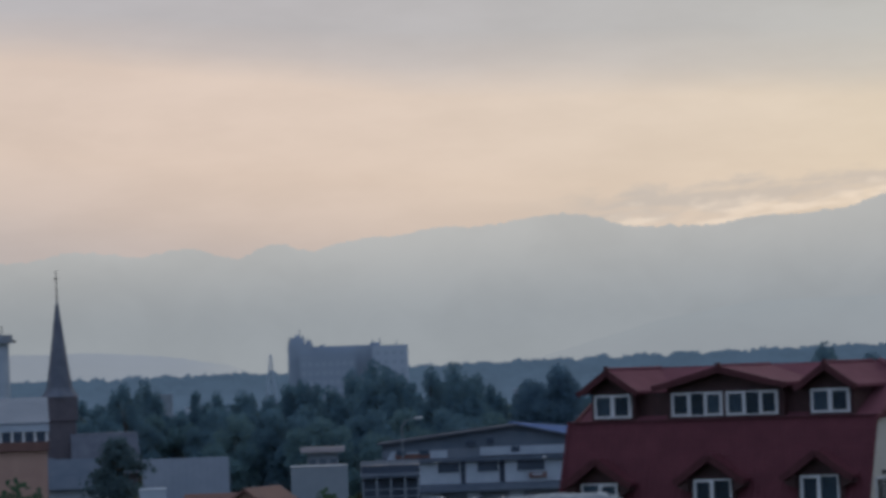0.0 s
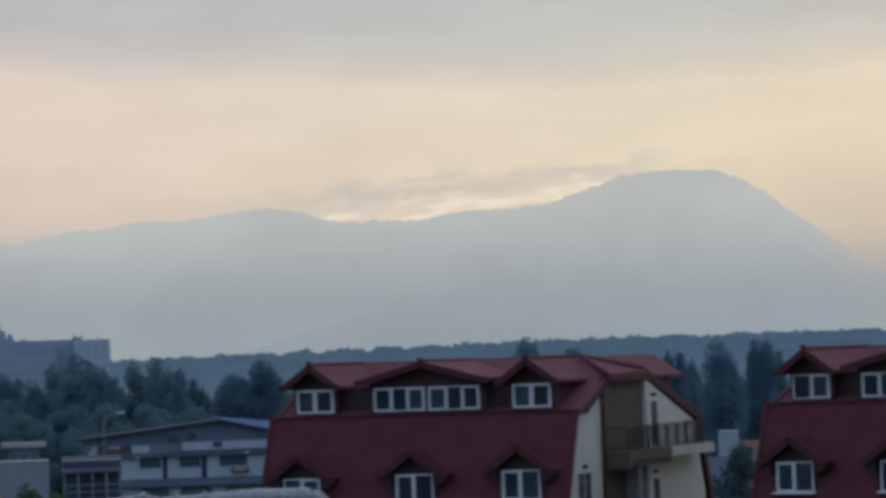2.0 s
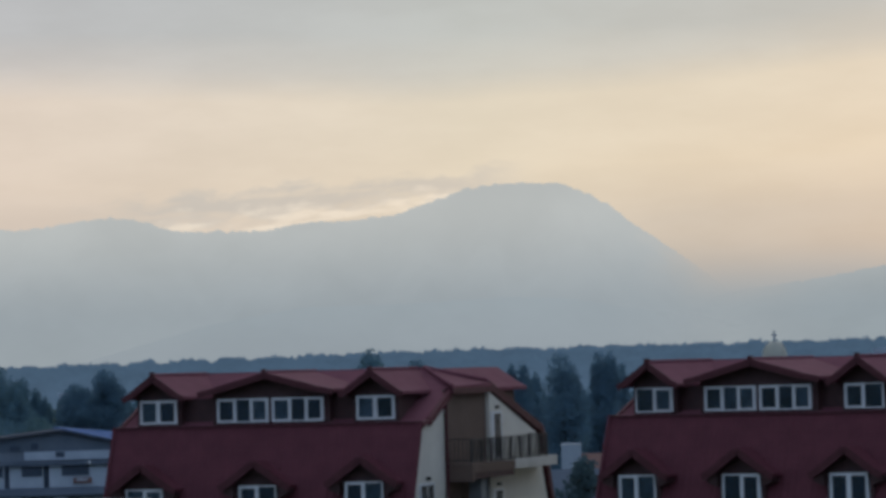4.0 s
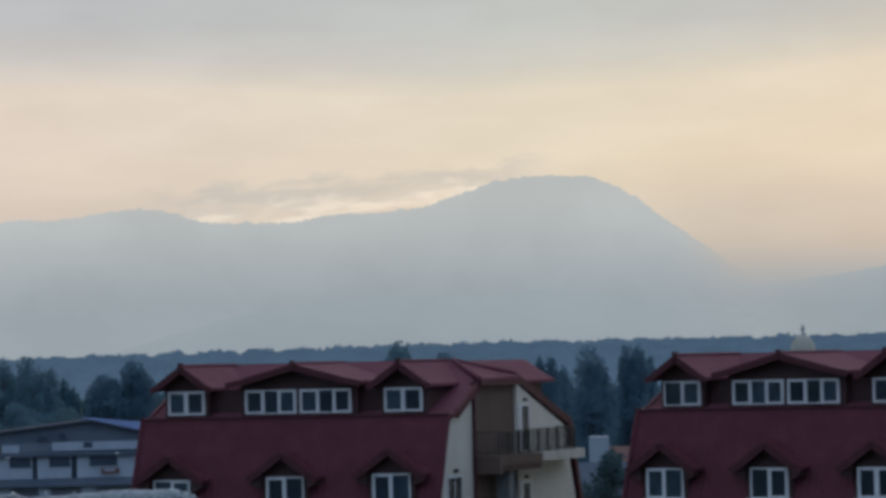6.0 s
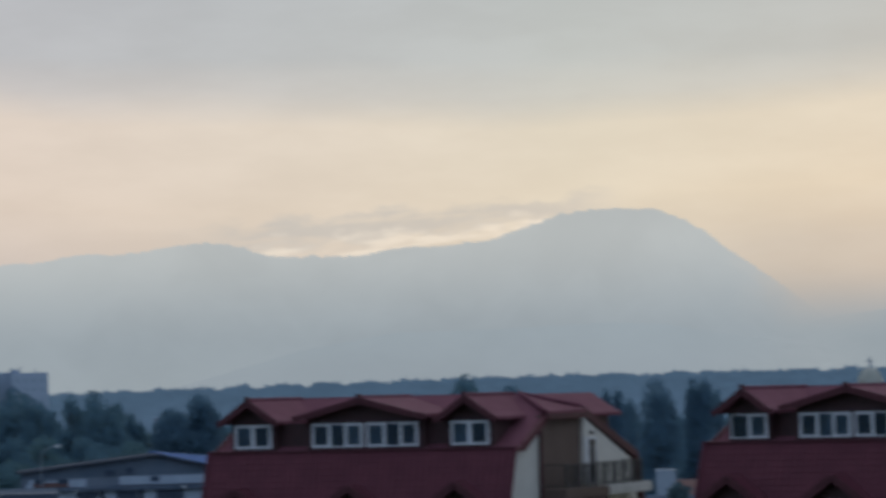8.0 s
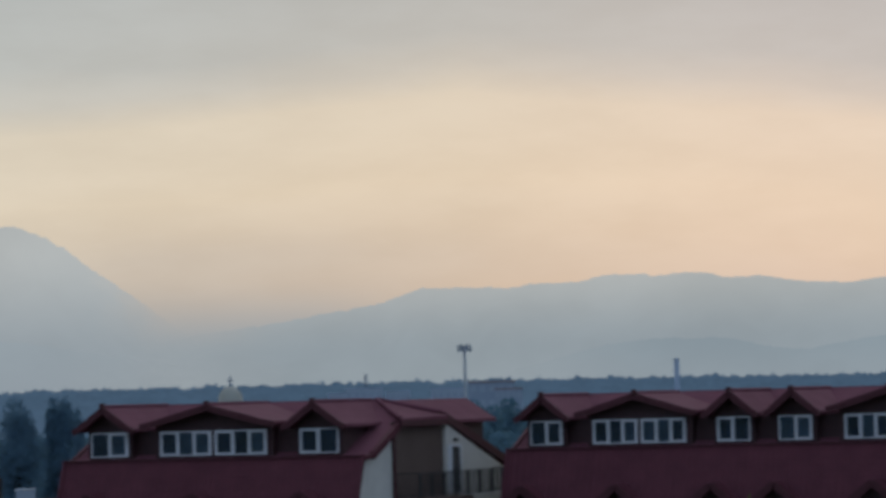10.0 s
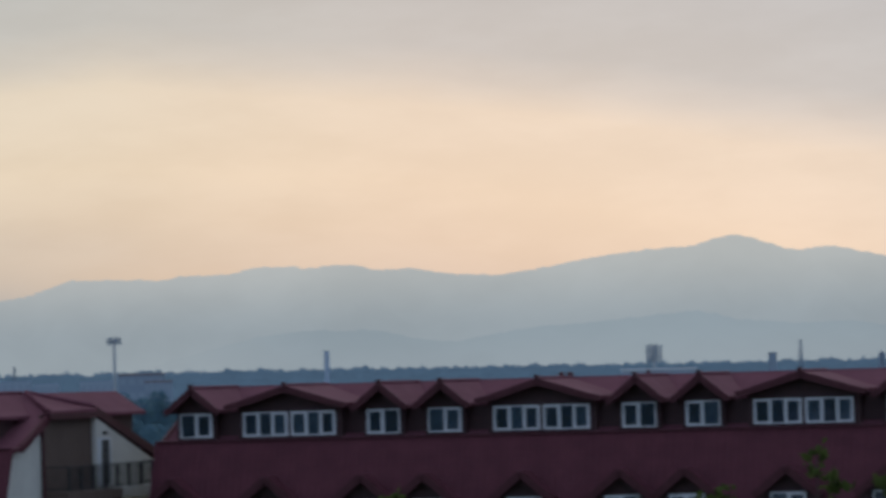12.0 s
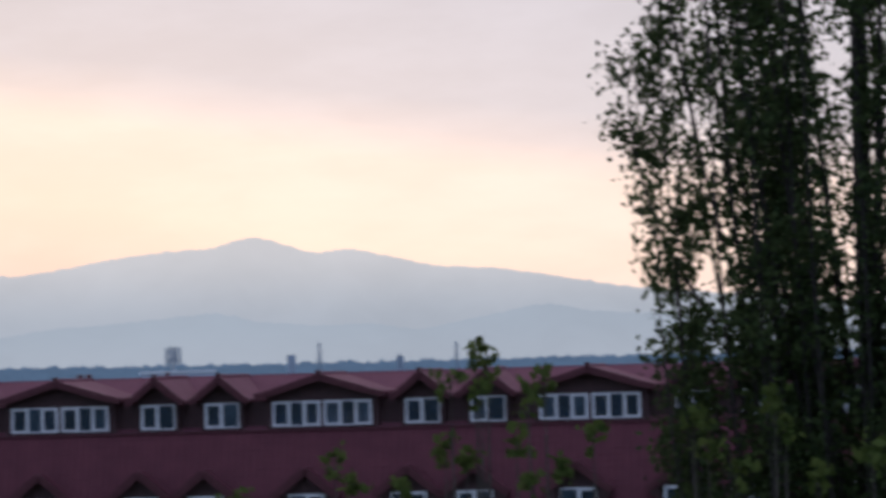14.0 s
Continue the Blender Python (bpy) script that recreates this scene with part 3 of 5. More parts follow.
def gable_end(parent, xr, rng):
    """The end wall with its brown panel, pale wing, balcony door and balconies."""
    x = xr - 0.2
    part("brown_panel", Shape().box(x - 0.05, x + 0.04, 2.35, 6.6, 0.0, 12.33), BROWN, parent, "brown rendered wall strip")
    wing = [(6.6, 0.0), (13.0, 0.0), (13.0, 8.1), (11.85, 10.66), (6.6, 12.22)]
    part("wing_wall", Shape().prism(wing, x - 0.05, x + 0.16), CREAM, parent, "cream rendered end wall")
    part("balcony_slab", Shape().box(x, x + 0.95, 2.4, 7.0, 9.48, 9.79), BROWN, parent, "brown balcony slab")
    part("balcony_slab", Shape().box(x, x + 0.95, 7.004, 11.8, 9.49, 9.83), CONC, parent, "pale concrete balcony slab")
    railing(parent, [(x, 2.45, 0), (x + 0.9, 2.45, 0), (x + 0.9, 10.75, 0), (x + 0.2, 10.75, 0)], 9.83, 10.63)
    part("apron", Shape().box(x + 0.04, x + 0.97, 2.36, 2.62, 9.20, 9.80), BROWN, parent, "brown rendered apron under the balcony")
    part("soffit_box", Shape().box(x + 0.04, x + 0.92, 2.63, 6.95, 9.27, 9.476), INFILL, parent, "dark boxed soffit")
    part("balcony_slab", Shape().box(x, x + 0.95, 2.4, 10.8, 6.45, 6.80), CONC, parent)
    railing(parent, [(x, 2.45, 0), (x + 0.9, 2.45, 0), (x + 0.9, 10.75, 0), (x + 0.2, 10.75, 0)], 6.80, 7.65)
    # a pillar under the upper balcony, and a flat dark panel painted as doorway shade
    part("pillar", Shape().box(x + 0.3, x + 0.75, 3.85, 4.4, 0.0, 9.266), GREYRENDER, parent, "grey concrete pillar")
    part("recess", Shape().box(x - 0.04, x + 0.06, 4.6, 6.6, 6.8, 9.52), DARKIN, parent, "flat dark panel painted as a shaded doorway")
    for z in (9.84, 6.80):
        h = 1.66 if z > 8 else 2.0
        door = part("balcony_door", Shape().box(x + 0.14, x + 0.20, 6.75, 7.9, z, z + h), WHITE, parent, "white glazed balcony door")
        part("pane", Shape().box(x + 0.19, x + 0.215, 7.05, 7.72, z + 0.06, z + h - 0.08), DOORGLASS, door)
        part("lamp", Shape().box(x + 0.14, x + 0.28, 7.25, 7.45, z + h + 0.1, z + h + 0.2), IRON, door)
    side = part("side_window", Shape().box(x - 0.02, x + 0.05, -0.35, 1.05, 6.9, 9.24), WHITE, parent, "white-framed side window")
    for a, b in ((-0.27, 0.30), (0.40, 0.97)):
        part("pane", Shape().box(x + 0.045, x + 0.06, a, b, 7.0, 9.16), DOORGLASS, side)
    part("wall_lamp", Shape().box(x, x + 0.14, 0.35, 0.5, 9.32, 9.44), IRON, parent)
    part("downpipe", Shape().rod((x + 0.1, 2.28, 0), (x + 0.1, 2.28, 12.3), 0.05), TRIM, parent)


GREYRENDER = mat("grey_render", (0.11, 0.12, 0.125), (0.16, 0.17, 0.175), 0.85, 1.0, bump=0.2)
DOORGLASS = mat("dark_door_glass", (0.02, 0.026, 0.036), (0.035, 0.045, 0.06), 0.25, 1.0, spec=0.25)


def mansard_house(m, units, period, k, left, xl, xr, label, seed, gable=True, shift=0.0, vents=(), sag=0.0):
    """units of three dormers; k: breadth against the standard unit; left: where the left dormer of each unit stands."""
    rng = np.random.default_rng(seed)
    h = thing("apartment_house", m, label, "house", "red-roofed houses")
    hip = 1.6 if gable else 0.0
    wall = [(-1.35, 0.0), (-1.35, 8.2), (-0.25, 11.0), (0.3, 11.12), (4.4, 12.8), (11.9, 10.65), (13.1, 8.0), (13.1, 0.0)]
    part("wall", Shape().prism(wall, xl + 0.2, xr - 0.2 - (1.6 if gable else 0)), CREAM, h)
    if gable:
        endw = [(-1.45, 0.0), (-1.45, 8.2), (-0.33, 11.05), (0.3, 11.18), (2.5, 12.05), (3.2, 12.3), (6.6, 12.3), (12.0, 10.6), (13.1, 8.0), (13.1, 0.0)]
        part("end_wall", Shape().prism(endw, xr - 1.8, xr - 0.2), CREAM, h, "cream rendered gable wall")
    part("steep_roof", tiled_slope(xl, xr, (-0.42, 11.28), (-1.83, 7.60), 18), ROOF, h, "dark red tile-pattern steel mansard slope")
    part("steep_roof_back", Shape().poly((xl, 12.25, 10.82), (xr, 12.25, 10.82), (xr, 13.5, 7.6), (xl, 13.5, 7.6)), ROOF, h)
    up = lambda pts: part("upper_roof", Shape().slab(pts, 0.12), ROOF_TOP, h, "low-pitched upper roof, its red lightened for sky light")
    zf = lambda y: 11.25 + (y + 0.45) * 0.15 if y < 0.3 else 11.3625 + (y - 0.3) / 4.1 * 1.7175
    zb = lambda y: 13.08 - (y - 4.4) / 7.85 * 2.24
    up([(xl, -0.45, zf(-0.45)), (xr, -0.45, zf(-0.45)), (xr, 0.3, zf(0.3)), (xl, 0.3, zf(0.3))])
    if gable:
        up([(xl, 0.3, zf(0.3)), (xr, 0.3, zf(0.3)), (xr, 2.55, zf(2.55)), (xr - hip, 4.4, 13.08), (xl, 4.4, 13.08)])
        up([(xr + 0.12, 2.45, 12.44), (xr + 0.12, 6.45, 12.50), (xr - hip, 4.404, 13.084)])
        up([(xl, 4.4, 13.08), (xr - hip, 4.4, 13.08), (xr, 6.35, zb(6.35)), (xr, 12.3, zb(12.3)), (xl, 12.3, zb(12.3))])
    else:
        up([(xl, 0.3, zf(0.3)), (xr, 0.3, zf(0.3)), (xr, 4.4, 13.08), (xl, 4.4, 13.08)])
        up([(xl, 4.4, 13.08), (xr, 4.4, 13.08), (xr, 12.3, zb(12.3)), (xl, 12.3, zb(12.3))])
    cap = Shape().rod((xl, 4.4, 13.06), (xr - hip, 4.4, 13.06), 0.045, sides=8)
    if gable:
        cap.rod((xr - hip, 4.4, 13.1), (xr + 0.05, 2.5, 12.46), 0.07, sides=8).rod((xr - hip, 4.4, 13.1), (xr + 0.05, 6.1, 12.62), 0.07, sides=8)
    part("ridge_cap", cap, ROOF_TOP, h)
    for x in (xl + 0.03, xr - 0.03):
        for p, q, w, t in (((-1.88, 7.62), (-0.44, 11.32), 0.10, 0.12), ((-0.44, 11.20), (0.3, 11.30), 0.12, 0.16), ((0.3, 11.28), (2.5, 12.20), 0.14, 0.27), ((6.4, 12.46), (12.3, 10.80), 0.16, 0.28), ((12.3, 10.84), (13.55, 7.62), 0.20, 0.30)):
            part("verge", Shape().beam((x, *p), (x, *q), w, t), ROOF if p[0] < 2 else TRIM, h)
    if gable:
        part("eave_board", Shape().box(xr - 0.15, xr + 0.14, 2.4, 6.45, 12.18, 12.38), TRIM, h)
        gable_end(h, xr, rng)
    for vx, vr in vents:
        part("roof_vent", Shape().rod((vx, 4.3, 12.9), (vx, 4.3, 13.22), vr, vr, 8).rod((vx, 4.3, 13.22), (vx, 4.3, 13.27), vr * 1.5, vr * 0.6, 8), TRIM, h)
    part("break_flashing", Shape().beam((xl, -0.47, 11.29), (xr, -0.47, 11.29), 0.1, 0.07), TRIM, h)
    # between the dormers a dark wall is added as the shade of a narrow eave
    xe = (units - 1) * period + 3.8 * k
    part("set_back_wall", Shape().box(left, xe, 0.50, 0.62, 11.36, 12.24), INFILL, h, "dark boarded sheet added for the shade between the dormers")
    part("valley_eave", Shape().box(left, xe, 0.55, 2.5, 12.2, 12.27), ROOF_TOP, h)
    for u in range(units):
        c = u * period
        w = (0.68 if k > 0.95 else 0.655) * k
        upper_dormer(h, c + left, 1.12 * k, 0.80 * k, [(-w, w, [0.5])], rng, k)
        p = (1.93 if k > 0.95 else 1.88) * k
        upper_dormer(h, c, 2.45 * k, 2.12 * k, [(-p, -0.07 * k, [0.36, 0.66]), (0.07 * k, p, [0.36, 0.66])], rng, k)
        upper_dormer(h, c + 3.8 * k, 1.12 * k, 0.80 * k, [(-w, w, [0.5])], rng, k)
        for x in (left, 0.0, 3.8 * k):
            lower_dormer(h, c + x + shift + 0.13, 0.71 * k, rng, k, sag * (3.8 * k - x) / 8)
        # back dormers, of which the ends show over the roof
        for x, half in ((left, 1.12 * k), (0.0, 2.45 * k), (3.8 * k, 1.12 * k)):
            b = Shape().prism([(c + x - half * 0.7, 10.9), (c + x + half * 0.7, 10.9), (c + x + half * 0.7, 12.3), (c + x, 12.7), (c + x - half * 0.7, 12.3)], 6.0, 12.4, "y")
            bd = part("dormer", b, INFILL, h)
            part("dormer_roof", gable_roof(Shape(), c + x, half, 13.06, 12.33, 4.3, 12.85), ROOF_TOP, bd)
    return h


def house_pose(az, dist, heading):
    p = polar(az, dist)
    return pose(p.x, p.y, 0, 0, 0, -heading)


H1 = mansard_house(house_pose(-2.07, 130.1, 20), 1, 0, 1.0, -4.11, -5.57, 5.61, "three-dormer house with dark red mansard roof and balcony gable", 1, sag=0.14)
H2 = mansard_house(house_pose(5.18, 126.2, 31), 1, 0, 1.0, -3.8, -5.26, 5.58, "matching red mansard house with cream balcony gable", 2)
H3 = mansard_house(house_pose(11.522, 128.0, 30), 5, 8.67, 0.862, -3.28, -4.53, 41.0, "long terrace under one dark red mansard roof with many dormers", 3, gable=False, shift=-0.38, vents=((8.3, 0.10), (8.6, 0.10), (11.3, 0.06)))


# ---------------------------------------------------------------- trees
# pale blue air of the distance is put into these three leaf colours
TREE_DARK = leaf_mat("hazed_dark_foliage", (0.114, 0.200, 0.268), (0.130, 0.218, 0.254), 0.62)
TREE_MID = leaf_mat("hazed_mid_foliage", (0.122, 0.210, 0.256), (0.140, 0.228, 0.236), 0.62)
TREE_BLUE = leaf_mat("hazed_blue_foliage", (0.122, 0.208, 0.290), (0.140, 0.228, 0.284), 0.64)
SPRUCE = leaf_mat("spruce_needles", (0.062, 0.100, 0.118), (0.078, 0.116, 0.122), 0.45)
SHRUB = leaf_mat("garden_foliage", (0.050, 0.088, 0.062), (0.075, 0.120, 0.070), 0.45)
NEAR_LEAF = leaf_mat("poplar_leaf", (0.024, 0.038, 0.017), (0.066, 0.090, 0.034), 0.45)
FRESH_LEAF = leaf_mat("fresh_leaf", (0.046, 0.070, 0.019), (0.096, 0.122, 0.036), 0.45)


def far_tree(m, height, width, kind, seed, label, group="mid-distance trees", leaves=10000, size=0.36, even=0.66):
    """Trunk, limbs and a crown built of separate boughs with gaps between."""
    rng = np.random.default_rng(seed)
    t = thing("tree", m, label, "tree", group)
    s = Shape()
    s.rod((0, 0, -0.5), (0, 0, height * 0.5), 0.035 * height * 0.6, 0.02 * height * 0.6, 8).rod((0, 0, height * 0.5), (0, 0, height * 0.92), 0.02 * height * 0.6, 0.03, 6)
    c = Shape()
    boughs = []
    # a broad crown is several upright heads of unequal height
    heads = [(0.0, 0.0, 1.0)] + [(rng.normal() * 0.24 * width, rng.normal() * 0.24 * width, rng.uniform(even, 0.98)) for _ in range(4)]
    n = 46 if kind == "conifer" else 30 if kind == "poplar" else 46
    for i in range(n):
        f = (i + rng.uniform()) / n
        if kind == "poplar":
            z, r = height * (0.10 + 0.80 * f), width * 0.5 * min(1, 3.2 * (1 - f) ** 0.8, 0.5 + 2 * f) * rng.uniform(0.35, 0.85)
            spread = (width * 0.20, width * 0.20, height * 0.075)
        elif kind == "conifer":
            z, r = height * (0.06 + 0.92 * f), width * 0.5 * min(1.0, 1.4 * (1 - f) ** 0.62) * rng.uniform(0.3, 1.15)
            spread = (width * 0.085, width * 0.085, height * 0.032)
        else:
            g = math.sin(math.pi * min(1, 0.16 + f * 0.80))
            hx, hy, hs = heads[i % 5]
            z, r = height * hs * (0.18 + 0.74 * f), width * 0.27 * g * rng.uniform(0.1, 1.1)
            spread = (width * 0.085, width * 0.085, height * 0.060)
        a = rng.uniform(0, 2 * math.pi)
        p = (r * math.cos(a), r * math.sin(a), z) if kind in ("poplar", "conifer") else (hx + r * math.cos(a), hy + r * math.sin(a), z)
        boughs.append(p)
        s.rod((0, 0, max(0.1, z - (0.22 * height if kind != "conifer" else 0.02 * height))), p, 0.006 * height + 0.02, 0.02, 5)
        k = leaves // n
        ball = rng.normal(size=(k, 3))
        ball *= (rng.uniform(size=(k, 1)) ** 0.4) / np.linalg.norm(ball, axis=1)[:, None] * 1.7
        where = ball * spread + np.array(p)
        if kind == "conifer":
            # needles all along a bough that droops towards its tip
            u = rng.uniform(0.15, 1.0, (k, 1))
            where = ball * spread * (0.5 + 0.5 * u) + np.array((p[0], p[1], 0)) * u + np.array((0, 0, z + 0.03 * height)) - u ** 2 * np.array((0, 0, 0.06 * height))
        out = ball / np.linalg.norm(ball, axis=1)[:, None] + where * (1, 1, 0) / max(width, 1.0)
        c.leaves(where, size, rng, 1.0, out * 0.22 + np.array((0, -0.85, 0.40)), 0.35)
    part("trunk", s, BARK, t)
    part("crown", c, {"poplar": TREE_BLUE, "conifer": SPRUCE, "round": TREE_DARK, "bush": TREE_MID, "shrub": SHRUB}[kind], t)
    return t


def at(az, dist, z=0.0, turn=0.0):
    p = polar(az, dist, z)
    return pose(p.x, p.y, p.z, 0, 0, turn - az)


def top_h(el, dist):
    return 13 + dist * math.tan(radians(el))


# the long row of trees before the hospital; azimuth, top, width against height, kind
rng0 = random.Random(5)
row = [(-11.62, -0.15, 0.8), (-11.36, -0.22, 0.8), (-10.98, 0.08, 0.7), (-10.68, 0.12, 0.75), (-10.36, -0.42, 0.8), (-10.12, -0.36, 0.6), (-9.92, -0.06, 0.55), (-9.62, -0.10, 0.7), (-9.2, -0.08, 0.8), (-8.85, -0.18, 0.8),
       (-8.56, -0.04, 0.7), (-8.32, 0.05, 0.7), (-7.95, -0.06, 0.9), (-7.60, 0.17, 0.7), (-7.27, 0.28, 0.7), (-7.02, 0.17, 0.7), (-6.74, -0.04, 0.7), (-6.42, 0.16, 0.7), (-6.08, 0.22, 0.7), (-5.78, -0.12, 0.45), (-5.52, -0.10, 0.5), (-5.35, -0.35, 0.6)]
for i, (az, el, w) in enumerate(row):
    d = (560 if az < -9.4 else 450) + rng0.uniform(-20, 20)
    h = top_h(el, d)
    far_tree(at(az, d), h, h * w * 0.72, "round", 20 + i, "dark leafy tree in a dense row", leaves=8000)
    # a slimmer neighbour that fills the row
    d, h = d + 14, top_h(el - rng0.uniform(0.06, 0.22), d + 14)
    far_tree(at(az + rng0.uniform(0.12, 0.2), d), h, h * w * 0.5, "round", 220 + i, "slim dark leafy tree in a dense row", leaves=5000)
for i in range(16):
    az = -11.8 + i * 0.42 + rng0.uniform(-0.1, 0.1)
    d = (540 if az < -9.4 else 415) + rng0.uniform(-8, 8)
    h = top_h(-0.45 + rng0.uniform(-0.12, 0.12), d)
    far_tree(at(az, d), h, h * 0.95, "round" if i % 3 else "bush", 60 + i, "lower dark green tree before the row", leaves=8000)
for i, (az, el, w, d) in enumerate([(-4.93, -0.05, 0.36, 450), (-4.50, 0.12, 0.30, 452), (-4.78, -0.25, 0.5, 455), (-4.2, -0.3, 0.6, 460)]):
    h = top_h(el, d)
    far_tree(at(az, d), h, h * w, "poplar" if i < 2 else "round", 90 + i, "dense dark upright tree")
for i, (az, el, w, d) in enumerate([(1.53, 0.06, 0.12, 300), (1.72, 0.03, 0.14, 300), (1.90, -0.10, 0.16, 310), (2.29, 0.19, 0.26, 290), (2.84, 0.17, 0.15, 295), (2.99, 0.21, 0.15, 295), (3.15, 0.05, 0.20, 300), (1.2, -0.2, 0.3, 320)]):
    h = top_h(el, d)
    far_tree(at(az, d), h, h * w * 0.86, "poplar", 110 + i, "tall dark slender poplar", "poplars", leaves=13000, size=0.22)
for i in range(9):
    az, d = 0.8 + i * 0.36, 350 + rng0.uniform(-10, 10)
    h = top_h(-0.45 + rng0.uniform(-0.1, 0.1), d)
    far_tree(at(az, d), h, h * 0.7, "round", 130 + i, "blurred dark tree behind the poplars", leaves=6000)
for i, (az, el, w, d) in enumerate([(9.0, -0.02, 0.8, 320), (9.35, -0.12, 0.8, 300), (9.65, 0.0, 0.7, 310), (9.95, -0.15, 0.8, 320), (8.8, -0.3, 0.8, 290), (10.2, -0.1, 0.8, 330), (9.5, -0.5, 1.0, 270), (9.9, -0.6, 1.0, 265)]):
    h = top_h(el, d)
    far_tree(at(az, d), h, h * w * 0.8, "round", 150 + i, "dark green tree between the houses")
far_tree(at(-0.58, 420), top_h(0.30, 420), 8.0, "round", 170, "single tree top rising above the roof", even=0.95)
far_tree(at(-11.12, 240), top_h(-0.76, 240), 7.6, "conifer", 171, "dark spruce before the church", leaves=6500, size=0.26)
far_tree(at(2.57, 172), top_h(-1.41, 172), 5.0, "conifer", 172, "small dark spruce beside a white house", leaves=4500, size=0.2)
for i, (az, el, d, w) in enumerate([(-12.55, -1.30, 170, 8), (-8.0, -1.64, 190, 4.5), (2.2, -1.85, 190, 5), (-12.0, -1.75, 165, 5)]):
    far_tree(at(az, d), top_h(el, d), w, "shrub", 180 + i, "rounded green bush tree", leaves=5000, size=0.28)


DARKBARK = mat("dark_poplar_bark", (0.012, 0.010, 0.008), (0.028, 0.023, 0.018), 0.9, 6.0, bump=0.6)


def near_poplar(m, height, width, seed, n_leaves, z_low):
    """A Lombardy poplar: many limbs rising almost straight up, small leaves hanging all along them."""
    rng = np.random.default_rng(seed)
    t = thing("poplar_tree", m, "tall dark poplar with upright branches and small leaves", "tree")
    trunk = Shape().rod((0, 0, -0.5), (0, 0, height * 0.45), 0.24, 0.10, 10).rod((0, 0, height * 0.45), (0.1, 0, height), 0.10, 0.02, 8)
    pts = []
    n = 135
    for i in range(n):
        limbs = Shape()
        a, z0 = rng.uniform(0, 2 * math.pi), rng.uniform(0.05, 0.58) * height
        reach = width * 0.5 * rng.uniform(0.10, 1.0) ** 0.62
        length = rng.uniform(0.30, 0.5) * height
        if i % 3 == 1:
            # the outermost limbs, one above another all round
            reach, z0 = width * 0.5 * rng.uniform(0.9, 1.0), (0.05 + 0.55 * i / n) * height
        if i == 0:
            # the one shoot that stands out from the crown
            a, z0, reach, length = math.pi, 12.2, 1.86, 3.35
        prev, last = Vector((0, 0, z0)), None
        steps = 9
        wob = rng.normal(size=2) * 0.06
        for k in range(1, steps + 1):
            f = k / steps
            r = reach * (1 - (1 - f) ** 2.4)
            p = Vector((r * math.cos(a) + wob[0] * math.sin(f * 5), r * math.sin(a) + wob[1] * math.sin(f * 6), z0 + length * (0.12 * f + 0.88 * f ** 1.25)))
            limbs.rod(prev, p, 0.024 * (1 - f) + 0.007, 0.024 * (1 - f - 1 / steps) + 0.007 if f < 1 else 0.006, 5)
            if f > (0.8 if i == 0 else 0.2):
                # short twigs that carry the leaves
                for q in range(8 if i == 0 else 6):
                    b = rng.uniform(0, 2 * math.pi)
                    o = prev.lerp(p, rng.uniform())
                    tip = o + Vector((math.cos(b) * 0.16, math.sin(b) * 0.16, rng.uniform(0.02, 0.24))) * rng.uniform(0.5, 1.5)
                    limbs.rod(o, tip, 0.006, 0.003, 3)
                    w = (2.2 if tip.z > z_low else 0.6) * (0.7 + 0.6 * math.hypot(tip.x, tip.y) / (width * 0.5))
                    pts.append((tip, w))
            prev = p
        part("limb", limbs, DARKBARK, t)
    tips = np.array([p for p, w in pts])
    wt = np.array([w for p, w in pts]) * rng.gamma(2.4, 1.0, len(pts))
    pick = rng.choice(len(tips), n_leaves, p=wt / wt.sum())
    where = tips[pick] + rng.normal(size=(n_leaves, 3)) * (0.075, 0.075, 0.10)
    part("trunk", trunk, DARKBARK, t)
    part("crown", Shape().leaves(where, 0.056, rng, 1.2), NEAR_LEAF, t)
    return t


near_poplar(at(27.25, 33.0), 21.0, 3.62, 12, 126000, 9.6)


def young_tree(m, tips, seed, label):
    """Thin stems that end in tufts of fresh leaves."""
    rng = np.random.default_rng(seed)
    t = thing("young_tree", m, label, "tree", "young trees")
    crown = Shape()
    low = min(z for _, _, z in tips)
    part("trunk", Shape().rod((0, 0, -0.5), (0, 0, low - 1.98), 0.07, 0.045, 8), BARK, t)
    for x, y, z in tips:
        stems = Shape()
        a, b = Vector((0, 0, low - 2.0)), Vector((x, y, z))
        prev = a
        for k in range(1, 7):
            f = k / 6
            p = a.lerp(b, f) + Vector((x, y, 0)) * (0.35 * math.sin(f * math.pi))
            stems.rod(prev, p, 0.026 * (1 - f) + 0.006, 0.026 * (1 - f) + 0.005, 5)
            if k == 6:
                for q in range(3):
                    o = prev.lerp(p, rng.uniform(0.5, 1.0))
                    tip = o + Vector((rng.normal() * 0.05, rng.normal() * 0.05, rng.uniform(0, 0.05)))
                    stems.rod(o, tip, 0.005, 0.003, 3)
                    crown.leaves(rng.normal(size=(6, 3)) * (0.035, 0.035, 0.035) + np.array(tip), 0.075, rng, 1.2)
            prev = p
        part("stem", stems, BARK, t)
        crown.leaves(rng.normal(size=(13, 3)) * (0.045, 0.045, 0.045) + np.array(b), 0.085, rng, 1.2)
    part("crown", crown, FRESH_LEAF, t)
    return t


def tuft(az0, d, az, el):
    return (math.tan(radians(az - az0)) * d, random.uniform(-0.4, 0.4), 13 + d * math.tan(radians(el)))


